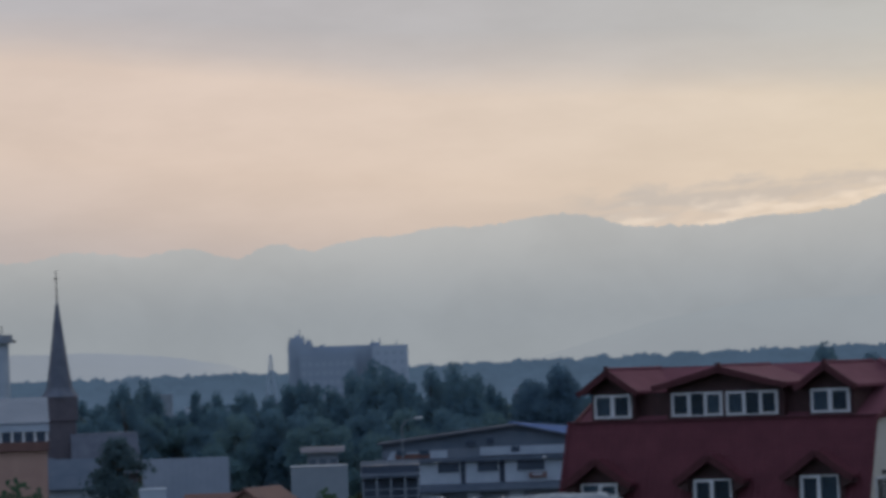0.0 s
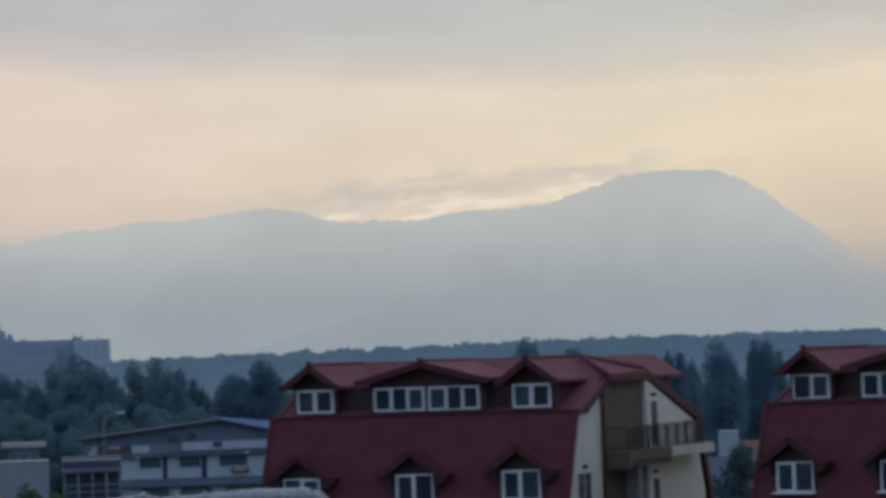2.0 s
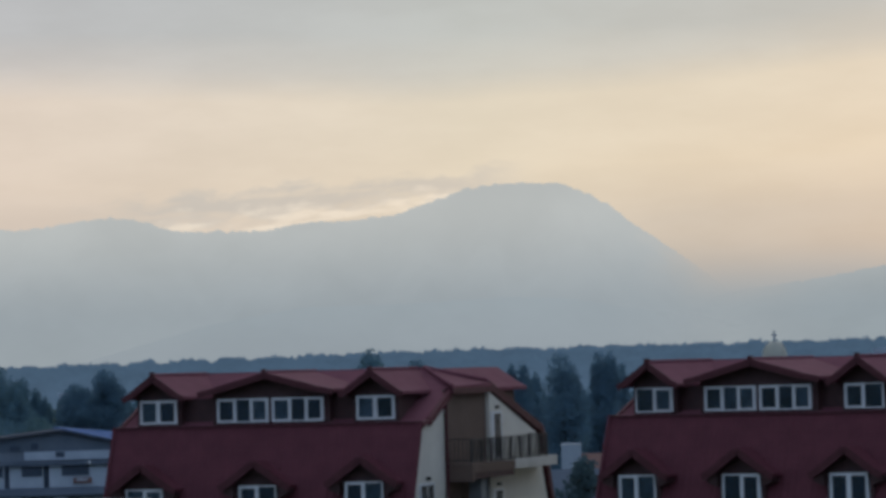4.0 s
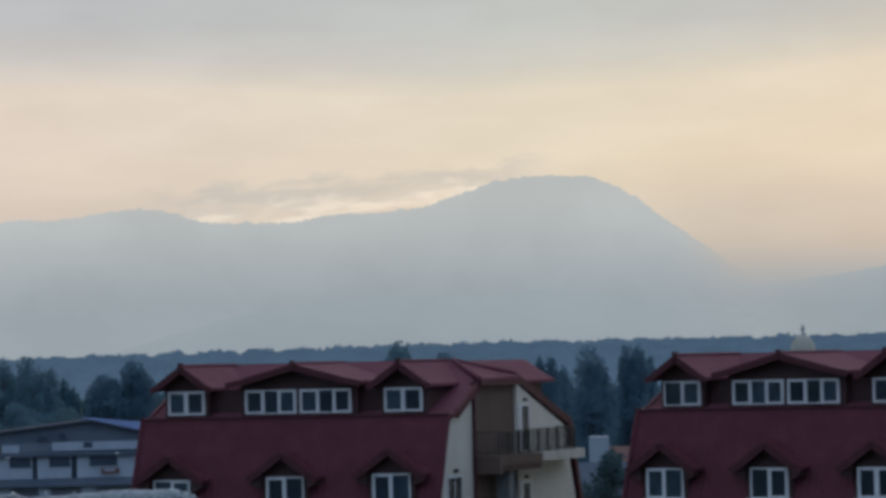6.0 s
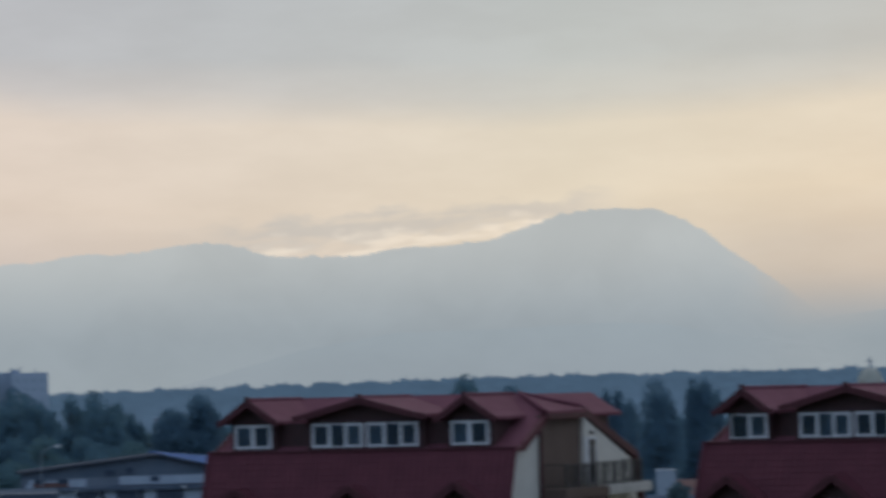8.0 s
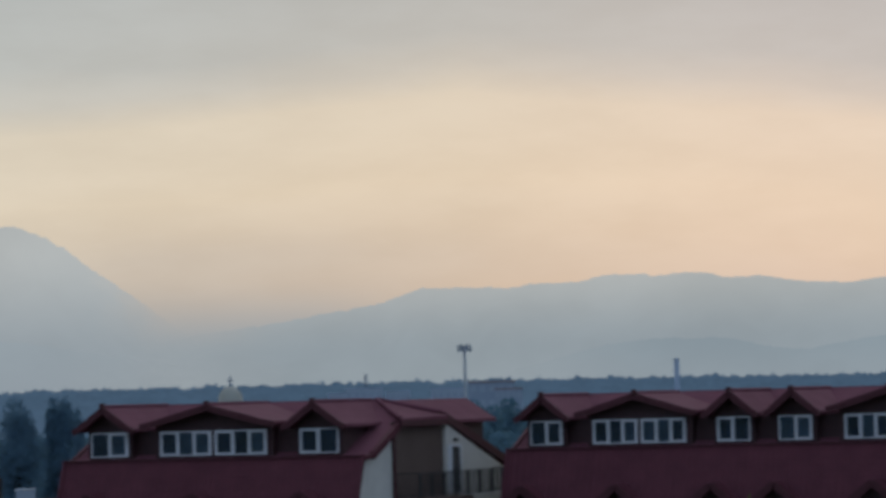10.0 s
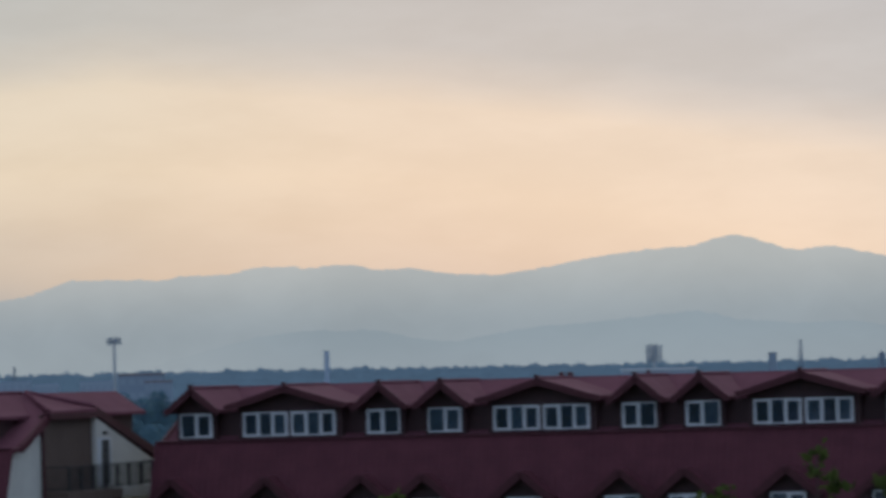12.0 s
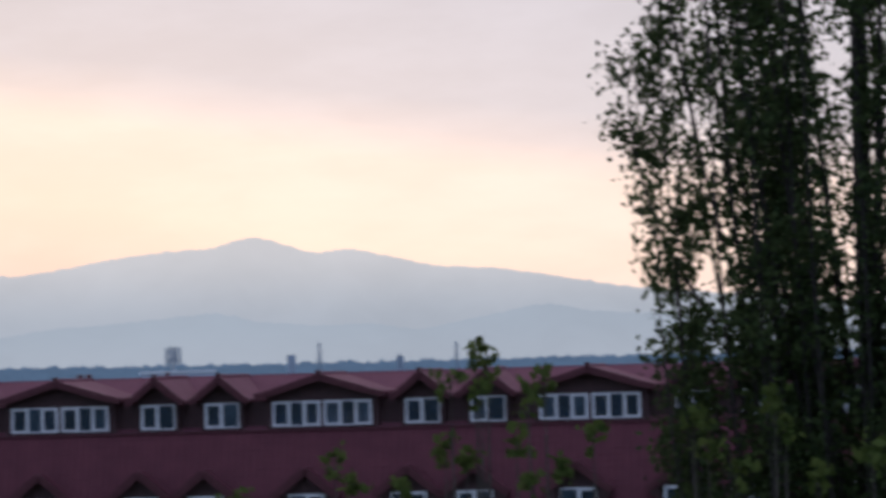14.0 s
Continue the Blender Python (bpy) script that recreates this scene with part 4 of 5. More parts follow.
for az0, d, tops, seed in (
        (21.45, 30.0, [(21.48, 0.34), (21.65, 0.28), (21.1, -0.12), (21.55, -0.25), (21.0, -1.10), (22.05, -1.0), (21.3, -1.25)], 1),
        (19.7, 30.0, [(19.35, -1.20), (19.6, -1.6), (20.3, -1.68)], 2),
        (22.6, 29.0, [(22.5, -0.08), (22.25, -0.30), (22.3, -1.6), (22.7, -1.45), (23.2, -0.95)], 3),
        (13.0, 34.0, [(12.85, -1.80), (13.1, -1.76), (13.25, -1.86)], 4),
        (17.9, 33.0, [(17.75, -1.84), (18.0, -1.78)], 5),
        (25.8, 28.0, [(24.7, -0.78), (25.9, -0.42), (26.05, -0.83), (24.9, -1.2), (26.5, -1.62), (27.3, -1.25), (25.3, -1.5)], 6)):
    young_tree(at(az0, d), [tuft(az0, d, a, e) for a, e in tops], seed, "thin young tree with fresh light green leaf tufts")


# ---------------------------------------------------------------- the town on the left
SHINGLE = mat("grey_shingle", (0.085, 0.098, 0.13), (0.125, 0.14, 0.175), 0.85, 0.8, bump=0.5, stripes=(2, 0.45, 0.4))
TIMBER = mat("old_timber", (0.080, 0.070, 0.085), (0.11, 0.098, 0.115), 0.85, 0.8, bump=0.4, stripes=(2, 0.3, 0.4))
PALEWALL = mat("pale_grey_plaster", (0.24, 0.285, 0.335), (0.30, 0.345, 0.39), 0.85, 0.5)
DARKSLATE = mat("dark_slate_sheet", (0.065, 0.085, 0.115), (0.095, 0.115, 0.145), 0.9, 0.3, bump=0.2, spec=0.1)
SLATE = mat("blue_grey_sheet", (0.10, 0.13, 0.17), (0.14, 0.17, 0.21), 0.6, 0.3, bump=0.2, stripes=(0, 0.6, 0.3))
# white greyed and blued, the haze over the town put into it
PLASTER = mat("hazed_white_plaster", (0.27, 0.325, 0.39), (0.36, 0.415, 0.48), 0.85, 0.3)
PLASTER_BLUE = mat("pale_blue_panel", (0.17, 0.205, 0.24), (0.22, 0.255, 0.29), 0.75, 0.3)
GREYWALL = mat("grey_wall", (0.15, 0.18, 0.22), (0.20, 0.23, 0.27), 0.8, 0.25)
ORANGE = mat("orange_plaster", (0.32, 0.20, 0.165), (0.39, 0.25, 0.20), 0.85, 0.4)
TERRA = mat("terracotta_tile", (0.115, 0.062, 0.055), (0.16, 0.085, 0.07), 0.85, 0.7, bump=0.4)
BLUEROOF = mat("blue_sheet_roof", (0.035, 0.085, 0.22), (0.05, 0.115, 0.27), 0.8, 0.4, bump=0.2, stripes=(0, 0.8, 0.3), spec=0.1)
DARKROOF = mat("dark_bitumen_roof", (0.045, 0.055, 0.075), (0.07, 0.08, 0.10), 0.95, 0.3, spec=0.05)
# window dark lifted in colour, as haze lifts it
DARKPANE = mat("hazed_window_dark", (0.042, 0.058, 0.084), (0.058, 0.076, 0.105), 0.5, 0.5, spec=0.15)
PINKROOF = mat("dusty_pink_roof", (0.27, 0.25, 0.27), (0.34, 0.31, 0.32), 0.9, 0.5)
STEEL = mat("galvanised_steel", (0.25, 0.27, 0.29), (0.36, 0.38, 0.40), 0.45, 1.0, metal=0.7)


# four far colours made paler and bluer, with the haze put into them
GREYFAR = mat("hazed_grey_concrete", (0.235, 0.29, 0.355), (0.265, 0.32, 0.385), 0.85, 0.05)
PALEFAR = mat("hazed_pale_concrete", (0.32, 0.38, 0.45), (0.35, 0.41, 0.48), 0.85, 0.05)
HAZYPANE = mat("hazed_block_glass", (0.27, 0.325, 0.39), (0.29, 0.345, 0.41), 0.6, 0.05)
DARKFAR = mat("hazed_far_grey", (0.145, 0.19, 0.245), (0.17, 0.215, 0.27), 0.7, 0.05)


GABLE = mat("slate_gable_cladding", (0.085, 0.112, 0.150), (0.115, 0.142, 0.180), 0.85, 0.4, bump=0.2, spec=0.1)


def church(m):
    c = thing("wooden_church", m, "old wooden church with a slender shingled spire", "church")
    w = 1.85
    part("tower", Shape().box(-w, w, -w, w, 0, 11.3), TIMBER, c, "dark weathered timber tower")
    part("belfry", Shape().box(-w - 0.25, w + 0.25, -w - 0.25, w + 0.25, 9.2, 12.3), TIMBER, c)
    sp = Shape()
    prof = [(2.65, 12.2), (2.05, 12.9), (1.75, 13.4), (1.25, 16.6), (0.75, 20.2), (0.30, 23.6), (0.06, 25.0)]
    for (r0, z0), (r1, z1) in zip(prof, prof[1:]):
        sp.rod((0, 0, z0), (0, 0, z1), r0 * 0.97, r1 * 0.97, 8)
    part("spire", sp, SHINGLE, c, "tall grey shingled spire")
    part("cross", Shape().rod((0, 0, 24.8), (0, 0, 28.6), 0.10, 0.06).box(-0.3, 0.3, -0.06, 0.06, 27.45, 27.57), IRON, c)
    nave = Shape().prism([(-5.2, 2.2), (5.2, 2.2), (4.2, 3.6), (2.0, 7.4), (-2.0, 7.4), (-4.2, 3.6)], 1.0, 9.7, "x")
    part("nave_roof", nave, SHINGLE, c, "steep grey shingled nave roof")
    part("nave_wall", Shape().box(1.0, 9.4, -3.6, 3.6, 0, 3.0), TIMBER, c)
    part("porch_roof", Shape().prism([(-4.6, 1.8), (4.6, 1.8), (1.2, 5.0), (-1.2, 5.0)], -5.0, -1.0, "x"), SHINGLE, c)
    return c


church(at(-11.93, 500, 0, 6))


def lean_roof(m, w, z, label):
    """A broad low house of which the sheet roof shows."""
    c = thing("low_house", m, label, "house")
    part("wall", Shape().box(-w / 2 + 0.3, w / 2 - 0.3, 0, 7, 0, z - 3.2), PALEWALL, c)
    part("roof", Shape().slab([(-w / 2, -0.5, z - 3.4), (w / 2, -0.5, z - 3.4), (w / 2, 4, z), (-w / 2, 4, z)], 0.15).slab([(-w / 2, 4.02, z), (w / 2, 4.02, z), (w / 2, 8, z - 3), (-w / 2, 8, z - 3)], 0.15), GABLE, c, "blue-grey sheet roof")
    return c


lean_roof(at(-11.72, 450), 8.2, top_h(-1.02, 450), "low house with a blue-grey roof below the church")


def simple_house(m, w, d, h, rise, wall, roof, label, wins=0, group="town houses"):
    c = thing("house", m, label, "house", group)
    part("wall", Shape().prism([(-d / 2, 0), (d / 2, 0), (d / 2, h), (0, h + rise - 0.15), (-d / 2, h)], -w / 2, w / 2), wall, c)
    r = Shape()
    for s in (-1, 1):
        q = [(-w / 2 - 0.4, s * (d / 2 + 0.5), h - 0.1), (w / 2 + 0.4, s * (d / 2 + 0.5), h - 0.1), (w / 2 + 0.4, 0, h + rise), (-w / 2 - 0.4, 0, h + rise)]
        r.slab(q if s < 0 else q[::-1], 0.15)
    part("roof", r, roof, c)
    for i in range(wins):
        x = -w / 2 + (i + 0.5) * w / wins
        wn = part("window", Shape().box(x - 0.7, x + 0.7, -d / 2 - 0.06, -d / 2 + 0.1, h - 2.2, h - 0.8), WHITE, c)
        part("pane", Shape().box(x - 0.58, x + 0.58, -d / 2 - 0.08, -d / 2, h - 2.08, h - 0.92), DARKPANE, wn)
    return c


simple_house(at(-10.1, 330), 6.6, 6, top_h(-1.75, 330), 4.0, GREYWALL, SLATE, "low house with a grey-blue sheet roof")
simple_house(at(-8.98, 215, 0, 70), 5.0, 4.2, top_h(-2.0, 215), 1.8, ORANGE, TERRA, "small house with a reddish tiled gable roof")
simple_house(at(-9.4, 225), 5.0, 4, top_h(-1.9, 225), 1.2, ORANGE, TERRA, "low house with a brown-red tiled roof")
simple_house(at(2.85, 260), 2.6, 5, top_h(-1.65, 260), 1.6, GREYWALL, TERRA, "distant house with an orange-brown tiled roof", 2)
simple_house(at(2.45, 190), 8.0, 6, top_h(-1.95, 190), 1.4, GREYWALL, DARKSLATE, "low house with a grey roof between the poplars")


def box_building(m, w, d, z, wall, roof, label, floors=0, cols=0, name="building", parapet=0.4, glass=None, over=0.15):
    c = thing(name, m, label, "building")
    part("wall", Shape().box(-w / 2, w / 2, -d / 2, d / 2, 0, z), wall, c)
    part("roof", Shape().box(-w / 2 - over, w / 2 + over, -d / 2 - over, d / 2 + over, z, z + parapet), roof, c)
    if floors and cols:
        fh = z / floors
        for f in range(floors):
            for i in range(cols):
                x, s = -w / 2 + (i + 0.5) * w / cols, w / cols * 0.30
                part("window", Shape().box(x - s, x + s, -d / 2 - 0.05, -d / 2 + 0.1, f * fh + fh * 0.35, f * fh + fh * 0.8), glass or DARKPANE, c)
    return c


box_building(at(-8.12, 300), 4.4, 5, top_h(-1.24, 300) - 0.1, PLASTER_BLUE, PLASTER_BLUE, "pale windowless box building", parapet=0.1, over=0.03)
box_building(at(-10.60, 190), 1.3, 2.0, top_h(-1.52, 190), PLASTER, PLASTER, "small white utility cabin", parapet=0.08, over=0.03, name="utility_cabin")
box_building(at(2.40, 250), 1.30, 3, top_h(-1.16, 250), PALEWALL, PALEWALL, "small white house wall between the houses", parapet=0.05, over=0.01)
box_building(at(-5.0, 900), 6, 8, top_h(-0.22, 900), PLASTER, PLASTER, "white block half hidden by trees", 3, 3)
box_building(at(-9.95, 900), 4, 8, top_h(-0.33, 900), PLASTER, PLASTER, "white gable glimpsed among trees")
box_building(at(-10.36, 1300), 4.5, 8, top_h(-0.12, 1300), PLASTER_BLUE, PLASTER_BLUE, "pale block behind the tree row")


def left_hall(m):
    """A white-fronted hall with a window band over an orange wall."""
    c = thing("hall", m, "hall with white front, dark window band and orange wall", "building")
    part("wall", Shape().box(-5, 5, 0, 8, 0, 6.6), ORANGE, c, "orange plaster wall")
    part("ledge", Shape().box(-5.2, 5.2, -0.5, 8, 6.6, 7.6), TERRA, c, "brown tiled ledge")
    part("clerestory", Shape().box(-5, 5, 0.4, 8, 7.6, 8.7), DARKPANE, c)
    for i in range(9):
        part("pillar", Shape().box(-5 + i * 1.25 - 0.12, -5 + i * 1.25 + 0.12, 0.3, 0.5, 7.6, 8.7), WHITE, c)
    part("fascia", Shape().box(-5.3, 5.3, 0.1, 8, 8.7, 9.6), PLASTER, c, "white fascia")
    part("roof", Shape().slab([(-5.3, 0.0, 9.7), (5.3, 0.0, 9.7), (5.3, 9, 12.4), (-5.3, 9, 12.4)], 0.2), GREYWALL, c, "pale grey roof")
    return c


left_hall(at(-12.82, 420))


def silo_tower(m):
    c = thing("tower", m, "white concrete tower with antennas on its cap", "tower")
    part("shaft", Shape().rod((0, 0, 0), (0, 0, 24.5), 3.4, 3.2, 20), PLASTER, c)
    part("cap", Shape().rod((0, 0, 24.5), (0, 0, 26.4), 4.3, 4.1, 20), GREYWALL, c)
    s = Shape()
    for x in (-2.4, -0.5, 1.6):
        s.rod((x, 0, 26.3), (x, 0, 27.8 + 0.4 * x), 0.12)
    s.box(2.8, 4.9, -0.2, 0.2, 24.6, 25.2)
    part("antennas", s, IRON, c)
    return c


silo_tower(at(-12.86, 900))


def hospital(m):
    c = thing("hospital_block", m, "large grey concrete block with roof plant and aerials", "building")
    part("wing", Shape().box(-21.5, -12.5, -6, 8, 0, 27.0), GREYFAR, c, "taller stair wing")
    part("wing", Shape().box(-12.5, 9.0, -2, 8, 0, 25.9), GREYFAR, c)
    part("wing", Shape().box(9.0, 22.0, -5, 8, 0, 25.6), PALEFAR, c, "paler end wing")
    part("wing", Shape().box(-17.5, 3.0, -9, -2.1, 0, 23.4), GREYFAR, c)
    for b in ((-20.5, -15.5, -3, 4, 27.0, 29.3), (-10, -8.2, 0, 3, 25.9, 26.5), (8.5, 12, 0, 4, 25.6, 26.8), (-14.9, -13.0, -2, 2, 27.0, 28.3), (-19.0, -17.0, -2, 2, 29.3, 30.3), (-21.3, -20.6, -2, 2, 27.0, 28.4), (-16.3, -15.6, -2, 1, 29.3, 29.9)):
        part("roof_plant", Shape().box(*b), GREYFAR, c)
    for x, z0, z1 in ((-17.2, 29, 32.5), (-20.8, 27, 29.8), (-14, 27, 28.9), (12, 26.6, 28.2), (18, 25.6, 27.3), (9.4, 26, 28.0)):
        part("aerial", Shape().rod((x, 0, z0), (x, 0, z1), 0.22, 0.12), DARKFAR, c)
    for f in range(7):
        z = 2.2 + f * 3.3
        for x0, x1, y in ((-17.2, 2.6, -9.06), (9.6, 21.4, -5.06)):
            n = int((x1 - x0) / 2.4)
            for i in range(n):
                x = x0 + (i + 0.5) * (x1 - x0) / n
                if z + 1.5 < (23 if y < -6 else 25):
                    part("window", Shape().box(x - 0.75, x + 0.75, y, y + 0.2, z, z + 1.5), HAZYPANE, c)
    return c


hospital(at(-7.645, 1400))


def lattice(m, h, w, name, label, material):
    c = thing(name, m, label, "pylon")
    s = Shape()
    n = 7
    for k in range(n):
        z0, z1 = h * k / n, h * (k + 1) / n
        a, b = w * (1 - k / n) * 0.5 + 0.2, w * (1 - (k + 1) / n) * 0.5 + 0.2
        for sx, sy in ((1, 1), (1, -1), (-1, -1), (-1, 1)):
            s.rod((a * sx, a * sy, z0), (b * sx, b * sy, z1), 0.28, 0.24, 4)
            s.rod((a * sx, a * sy, z0), (b * sy, -b * sx, z1), 0.15, 0.15, 4)
    part("lattice", s, material, c)
    arms = Shape()
    for z, l in ((h * 0.74, 1.1), (h * 0.86, 0.8)):
        arms.rod((-l, 0, z), (l, 0, z), 0.16, 0.16, 4)
    part("arm", arms, material, c)
    return c


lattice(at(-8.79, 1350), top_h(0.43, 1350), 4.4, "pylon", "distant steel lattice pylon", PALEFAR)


def works_hall(m):
    """A gabled works building: slate gable, pale bands, and white bays with wide dark windows under canopies."""
    c = thing("works_building", m, "works building with blue roof, slate gable and white bays", "building")
    part("wall", Shape().box(-9.6, 9, 0, 9, 0, 5.9), SLATE, c)
    part("gable", Shape().prism([(-9.6, 5.9), (9, 5.9), (9, 7.0), (4.1, 7.9), (-9.6, 6.4)], 0.02, 9, "y"), GABLE, c, "slate-grey gable cladding")
    part("roof", Shape().slab([(-10.1, -0.6, 6.55), (4.15, -0.6, 8.12), (4.15, 9, 8.2), (-10.1, 9, 6.63)], 0.17), DARKROOF, c, "dark low-pitched roof")
    part("roof", Shape().slab([(4.17, -0.6, 8.1), (9.7, -0.6, 6.85), (9.7, 9.2, 7.65), (3.2, 9.2, 8.3)], 0.16), BLUEROOF, c, "blue sheet roof")
    part("verge", Shape().beam((4.2, -0.63, 8.0), (9.7, -0.63, 6.72), 0.08, 0.22), DARKROOF, c)
    part("upper_band", Shape().prism([(-9.2, 4.95), (-8.3, 4.95), (-8.3, 5.9), (-8.7, 5.7)], -0.25, 0.1, "y"), PLASTER, c)
    part("upper_band", Shape().box(-4.8, -3.1, -0.25, 0.1, 5.0, 5.75), PLASTER, c)
    part("upper_band", Shape().box(0.2, 9, -0.25, 0.1, 5.1, 5.95), PLASTER, c)
    part("parapet", Shape().box(-8.3, -4.8, -0.2, 0.1, 5.05, 5.5), TERRA, c, "dull red parapet")
    for a, b, z0, z1 in ((-8.1, -7.2, 5.35, 5.85), (-5.9, -4.9, 5.35, 5.85), (3.3, 4.2, 5.35, 5.9), (0.9, 1.6, 6.2, 6.8), (-1.2, -0.2, 6.1, 6.6)):
        part("window", Shape().box(a, b, -0.28, 0.0, z0, z1), DARKPANE, c)
    part("sill", Shape().box(-7.2, -5.9, -0.3, 0.0, 5.5, 5.62), PLASTER, c)
    part("canopy", Shape().slab([(-10.3, -1.3, 4.75), (9.2, -1.3, 4.75), (9.2, 0.2, 5.05), (-10.3, 0.2, 5.05)], 0.22), DARKSLATE, c)
    for x0, x1, w0, w1 in ((-5.9, -1.8, -4.05, -1.95), (-1.3, 2.06, -0.1, 1.95), (2.63, 9.0, 3.86, 6.6)):
        bay = part("bay", Shape().box(x0, x1, -0.9, 0.1, 2.4, 4.5), PLASTER, c, "white wall bay")
        part("pane", Shape().box(w0, w1, -0.95, -0.2, 3.5, 4.48), DARKPANE, bay)
        part("window_sill", Shape().box(w0 - 0.1, w1 + 0.1, -1.0, -0.9, 3.4, 3.49), PLASTER, bay)
    for a, b in ((-7.2, -6.0), (-1.8, -1.3), (2.06, 2.63)):
        part("door", Shape().box(a, b, -0.5, 0.05, 2.4, 4.5), DARKPANE, c)
    part("bay", Shape().box(-7.2, -6.6, -0.9, 0.1, 2.4, 3.4), PLASTER, c)
    part("awning", Shape().box(5.0, 6.8, -1.15, -0.9, 2.75, 3.3), TERRA, c, "dull red awning")
    part("sign", Shape().box(5.3, 6.4, -1.18, -1.15, 3.0, 3.2), PLASTER, c, "pale board on the awning")
    part("lower_canopy", Shape().slab([(-7.4, -2.0, 1.75), (9.2, -2.0, 1.75), (9.2, -0.85, 2.4), (-7.4, -0.85, 2.4)], 0.2), DARKSLATE, c)
    for a, b in ((-5.8, -3.9), (-1.2, 0.0), (3.0, 4.4)):
        part("pier", Shape().box(a, b, -1.6, -0.9, 0, 1.7), PALEWALL, c)
    part("wall_low", Shape().box(-9, 9, -0.9, 0.0, 0, 2.3), GREYWALL, c)
    part("lamp", Shape().rod((-4.2, -1.3, 4.5), (-4.2, -1.7, 4.6), 0.05).box(-4.4, -4.0, -1.9, -1.6, 4.5, 4.62), WHITE, c)
    part("lamp", Shape().rod((6.6, -1.3, 4.7), (6.6, -1.7, 4.8), 0.05).box(6.4, 6.8, -1.9, -1.6, 4.72, 4.86), WHITE, c)
    return c


works_hall(at(-5.75, 385, 0, 0))


def annex(m):
    c = thing("annex", m, "slate-roofed annex with a dark open front", "building")
    z = top_h(-1.22, 330)
    part("wall", Shape().box(-2.45, 2.45, 0, 5, 0, z - 0.3), DARKPANE, c, "dark open front")
    part("roof", Shape().slab([(-2.6, -1.2, z - 1.15), (2.5, -1.2, z - 1.15), (2.5, 5, z), (-2.6, 5, z)], 0.2), DARKSLATE, c)
    for x in (-2.4, -1.2, 0.0, 1.2, 2.35):
        part("post", Shape().box(x - 0.07, x + 0.07, -1.1, -0.95, 0, z - 1.3), GREYWALL, c)
    for k in range(3):
        part("rail", Shape().box(-2.4, 2.4, -1.02, -0.98, z - 2.4 - 0.6 * k, z - 2.28 - 0.6 * k), SLATE, c)
    return c


annex(at(-7.06, 330))
box_building(at(-7.34, 420), 1.7, 2, top_h(-0.97, 420), PLASTER_BLUE, PLASTER_BLUE, "pale blue upright tank cabin", parapet=0.1, name="tank_cabin")
box_building(at(-8.06, 360), 2.9, 3, top_h(-0.97, 360) - 0.45, GREYWALL, PINKROOF, "low house with a flat pinkish roof behind the box building", 2, 3, over=0.6, glass=GABLE, parapet=0.45)


def street_lamp(m, h):
    c = thing("street_lamp", m, "slim street lamp with a curved arm", "street lamp")
    part("pole", Shape().rod((0, 0, 0), (0, 0, h - 0.8), 0.10, 0.06).rod((0, 0, h - 0.8), (0.35, 0, h - 0.25), 0.06).rod((0.35, 0, h - 0.25), (1.3, 0, h), 0.05), GREYWALL, c)
    part("lamp_head", Shape().box(1.2, 1.9, -0.15, 0.15, h - 0.06, h + 0.08), WHITE, c)
    return c


street_lamp(at(-6.87, 350), top_h(-0.58, 350))


def duct(m):
    """A long insulated pipe in a pale wrapping, thinner at one end, with a lumpy elbow at the other."""
    c = thing("insulated_pipe", m, "pale wrapped roof pipe with a lumpy elbow", "pipe")
    # one skin of rings, uneven where the wrapping overlaps
    s, sides, rings = Shape(), 16, 30
    for k in range(rings + 1):
        u = k / rings
        r = 0.075 + 0.045 * min(1, u * 1.6) + random.uniform(-0.009, 0.009)
        z, y = 0.40 + 0.05 * min(1, u * 1.6) + random.uniform(-0.006, 0.006), random.uniform(-0.008, 0.008)
        for q in range(sides):
            a = 2 * math.pi * q / sides
            s.v.append((-1.85 + 2.45 * u, y + r * math.cos(a), z + r * math.sin(a)))
    for k in range(rings):
        for q in range(sides):
            b, n = k * sides, (q + 1) % sides
            s.f.append((b + q, b + sides + q, b + sides + n, b + n))
    s.f += [tuple(range(sides)), tuple(range((rings + 1) * sides - 1, rings * sides - 1, -1))]
    part("pipe", s, WRAP, c, "pale crinkled pipe wrapping")
    e = Shape()
    for k in range(7):
        a0, a1 = k * 15, (k + 1) * 15
        p = lambda a: (0.58 + 0.36 * math.sin(radians(a)), 0, 0.12 + 0.32 * math.cos(radians(a)))
        e.rod(p(a0), p(a1), 0.118, 0.112, 14)
    part("elbow", e, WRAP, c)
    for a, r in ((4, 0.135), (38, 0.13), (62, 0.135), (84, 0.13)):
        p = Vector((0.58 + 0.36 * math.sin(radians(a)), 0, 0.12 + 0.32 * math.cos(radians(a))))
        d = Vector((math.cos(radians(a)), 0, -math.sin(radians(a)))) * 0.025
        part("collar", Shape().rod(p - d, p + d, r, r, 14), WRAP, c)
    for k in range(5):
        x = -1.5 + 0.45 * k
        part("strap", Shape().rod((x, 0, 0.445), (x + 0.03, 0, 0.445), 0.131, 0.131, 14), STEEL, c)
    part("bracket", Shape().box(-0.1, 0.5, -0.135, -0.11, 0.33, 0.37).box(0.1, 0.16, -0.14, -0.12, 0.2, 0.40), DARKPANE, c, "dark clamp on the pipe")
    for x in (-1.2, -0.3, 0.4):
        part("saddle", Shape().box(x - 0.1, x + 0.1, -0.09, 0.09, 0, 0.34), CONC, c)
    return c


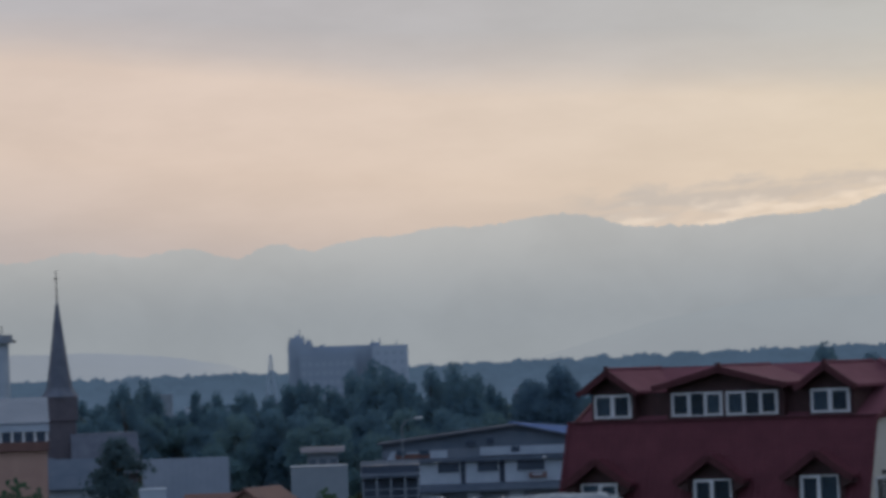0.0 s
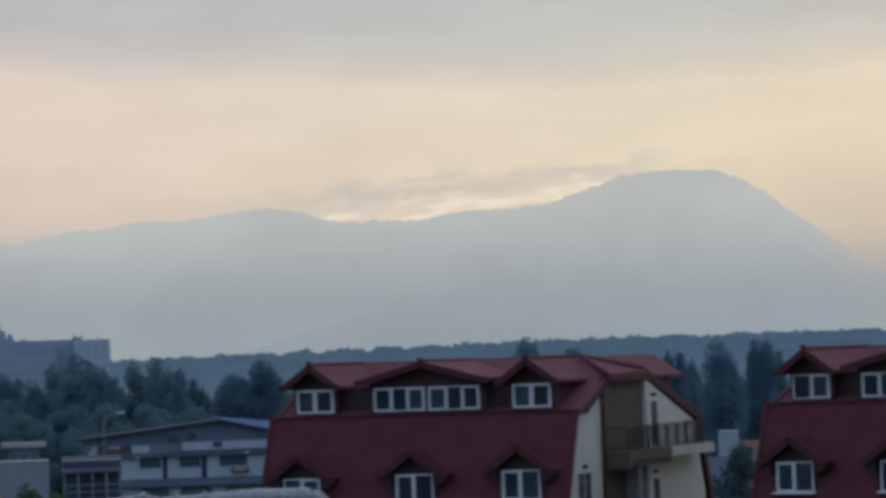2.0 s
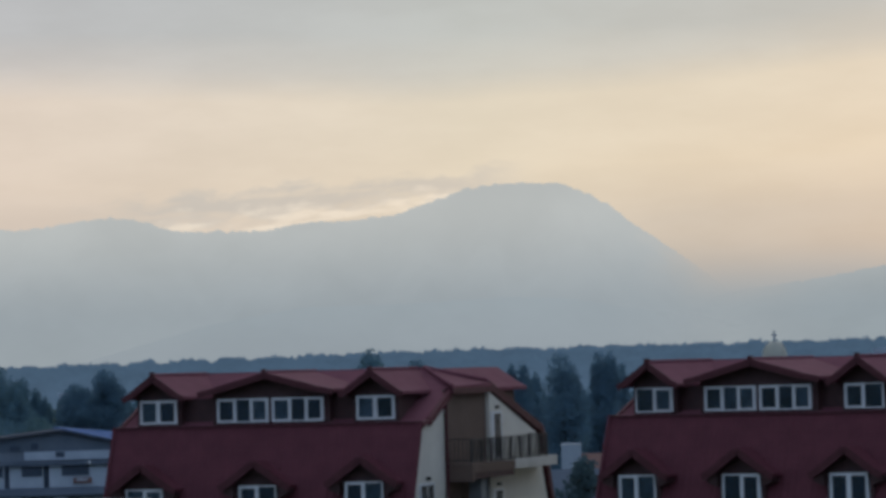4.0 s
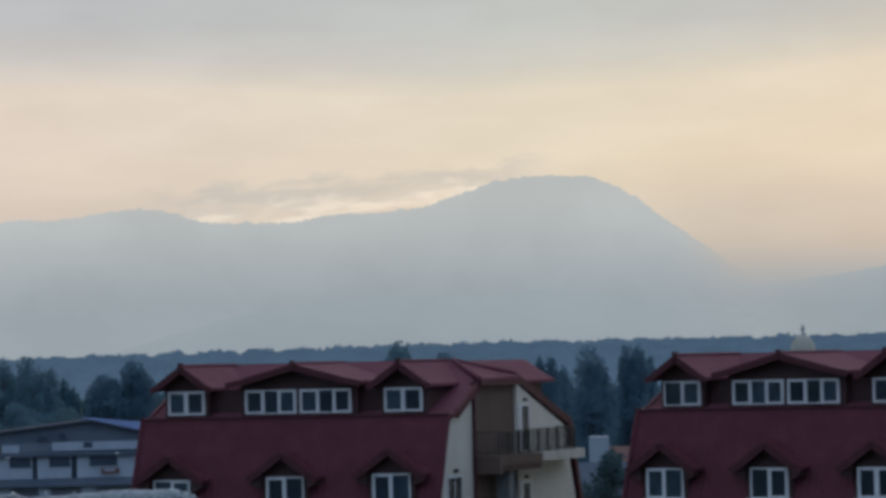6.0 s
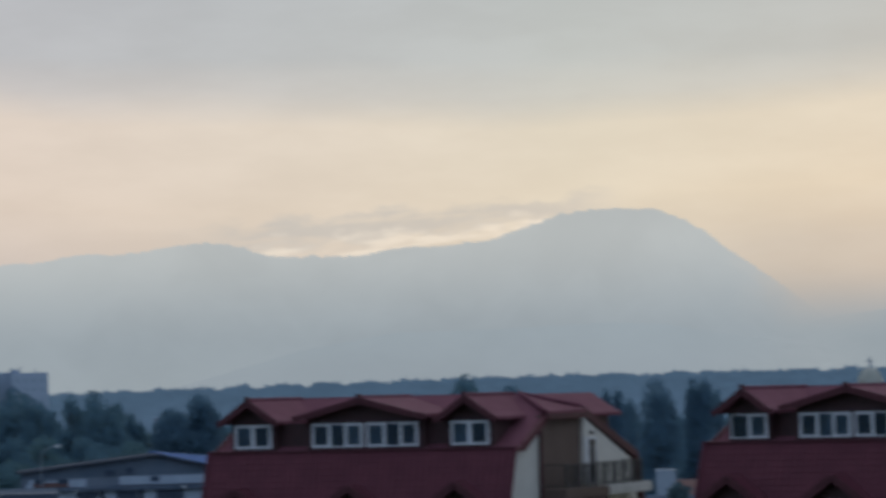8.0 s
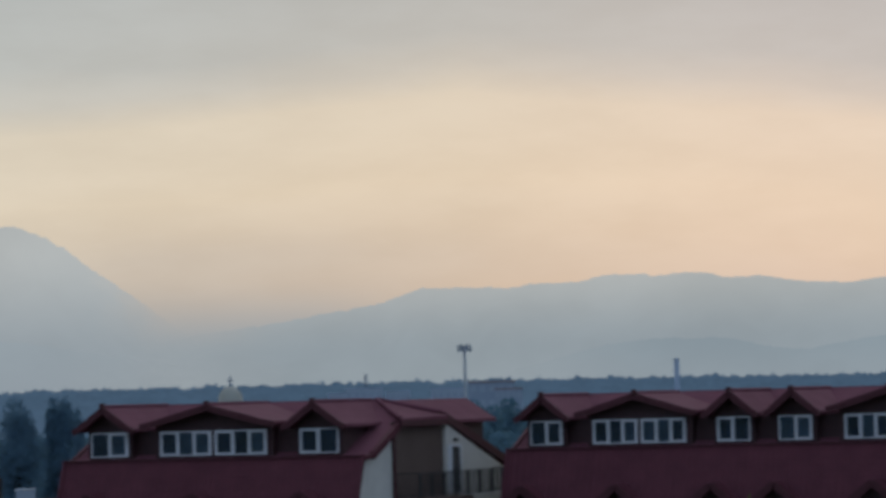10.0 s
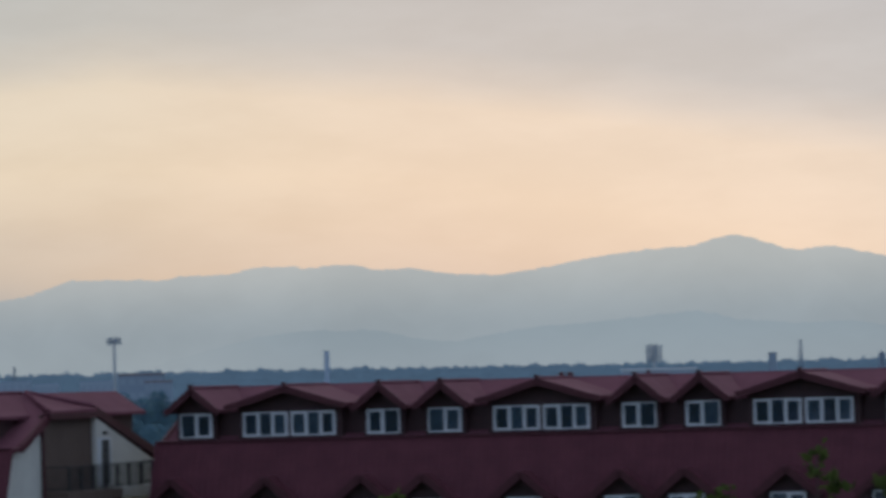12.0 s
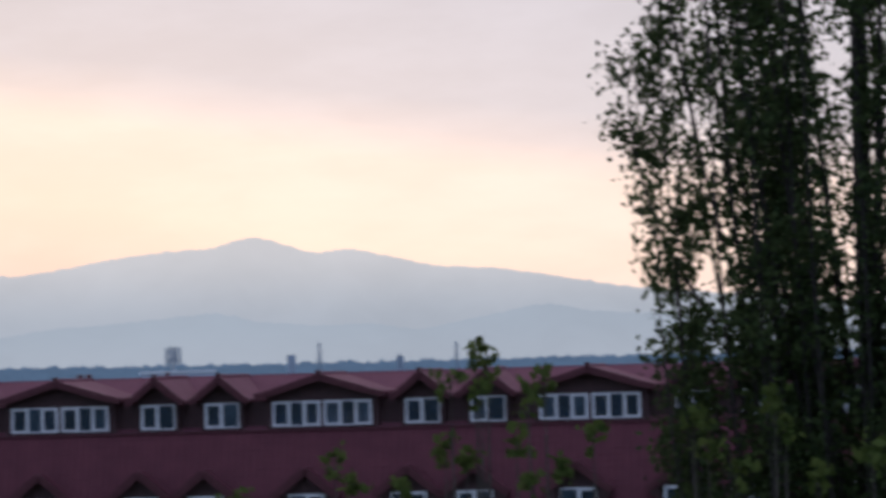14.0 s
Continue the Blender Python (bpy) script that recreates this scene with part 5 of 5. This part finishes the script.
def skylight(m):
    """A low roof light with a pale ridge and two sloping sides."""
    c = thing("skylight", m, "low grey roof light with pale metal edges", "skylight")
    part("pane", Shape().slab([(-1.0, -0.5, 0.40), (0.0, -0.5, 0.52), (0.0, 0.5, 0.53), (-1.0, 0.5, 0.41)], 0.03), SLATE, c)
    part("pane", Shape().slab([(0.0, -0.5, 0.52), (0.62, -0.5, 0.34), (0.62, 0.5, 0.35), (0.0, 0.5, 0.53)], 0.03), SLATE, c)
    part("edge", Shape().beam((-1.03, -0.52, 0.40), (0.0, -0.52, 0.52), 0.04, 0.045), WRAP, c)
    part("edge", Shape().beam((0.0, -0.52, 0.52), (0.65, -0.52, 0.335), 0.04, 0.045), WRAP, c)
    part("cap", Shape().rod((0, -0.56, 0.52), (0, 0.5, 0.53), 0.035, 0.035, 8), WRAP, c)
    part("upstand", Shape().prism([(-0.95, 0), (0.58, 0), (0.58, 0.33), (0, 0.49), (-0.95, 0.37)], -0.47, 0.47, "y"), SLATE, c)
    return c


WRAP = mat("pale_pipe_wrapping", (0.22, 0.25, 0.27), (0.43, 0.45, 0.45), 0.7, 9.0, bump=0.8, bump_scale=30)
duct(at(-4.45, 62, 10.5))
skylight(at(-6.31, 62.5, 10.5))
box_building(at(-5.1, 64.5), 7.2, 8, 10.18, CONC, DARKROOF, "flat-roofed block below the pipe", parapet=0.32)


# ---------------------------------------------------------------- far masts and roofs on the plain
def mast(m, h, arm, label, tall=3.1, head=0.28):
    c = thing("telecom_mast", m, label, "mast")
    part("pole", Shape().rod((0, 0, 0), (0, 0, h * 0.985), 0.36, 0.24, 8), MASTMAT, c)
    for x in (-arm, -arm * 0.45, arm * 0.4, arm):
        a = part("antenna", Shape().box(x - head, x + head, -0.25, 0.25, h - 0.2 * abs(x) - tall, h - 0.2 * abs(x)), DARKFAR, c)
    part("bracket", Shape().rod((-arm, 0, h - tall * 0.75), (arm, 0, h - tall * 0.75), 0.12).rod((-arm, 0, h - tall * 0.35), (arm, 0, h - tall * 0.35), 0.1), DARKFAR, c)
    return c


MASTMAT = mat("painted_mast", (0.34, 0.37, 0.40), (0.44, 0.47, 0.49), 0.6, 0.3)
mast(at(8.96, 700), top_h(0.83, 700), 1.05, "tall slim mast with clustered antennas on top", 1.3, 0.2)
mast(at(16.985, 700), top_h(0.50, 700), 1.2, "mast with upright antenna panels", 3.3, 0.2)
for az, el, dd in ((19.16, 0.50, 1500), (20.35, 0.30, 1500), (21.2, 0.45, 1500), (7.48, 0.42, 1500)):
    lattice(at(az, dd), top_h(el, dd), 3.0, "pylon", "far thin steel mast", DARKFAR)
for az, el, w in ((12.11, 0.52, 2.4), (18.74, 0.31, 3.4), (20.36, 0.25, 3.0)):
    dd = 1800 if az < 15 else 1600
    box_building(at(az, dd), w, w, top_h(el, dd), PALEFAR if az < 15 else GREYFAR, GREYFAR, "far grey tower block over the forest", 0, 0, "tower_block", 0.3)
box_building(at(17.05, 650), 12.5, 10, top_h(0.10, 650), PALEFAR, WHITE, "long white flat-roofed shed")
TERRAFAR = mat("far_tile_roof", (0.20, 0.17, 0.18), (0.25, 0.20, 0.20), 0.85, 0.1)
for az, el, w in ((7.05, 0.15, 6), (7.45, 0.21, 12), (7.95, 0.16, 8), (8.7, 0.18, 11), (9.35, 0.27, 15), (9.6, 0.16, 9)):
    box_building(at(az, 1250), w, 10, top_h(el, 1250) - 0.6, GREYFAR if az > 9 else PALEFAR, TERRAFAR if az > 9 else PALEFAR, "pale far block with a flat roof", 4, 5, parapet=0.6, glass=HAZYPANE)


def domed_church(m, h):
    c = thing("domed_church", m, "far church with a pale dome and finial", "church")
    part("body", Shape().box(-6, 6, -6, 6, 0, h - 9), PALEFAR, c)
    d = Shape()
    for k in range(6):
        a0, a1 = radians(k * 15), radians((k + 1) * 15)
        d.rod((0, 0, h - 9 + 5.5 * math.sin(a0)), (0, 0, h - 9 + 5.5 * math.sin(a1)), 4.2 * math.cos(a0), 4.2 * math.cos(a1) + 0.05, 16)
    part("dome", d, DOME, c, "pale yellow dome")
    part("finial", Shape().rod((0, 0, h - 3.6), (0, 0, h), 0.45, 0.2).box(-0.9, 0.9, -0.2, 0.2, h - 1.8, h - 1.3), DARKFAR, c)
    return c


DOME = mat("pale_dome", (0.30, 0.30, 0.25), (0.36, 0.35, 0.29), 0.7, 0.2)
domed_church(at(5.46, 1300), top_h(0.45, 1300))
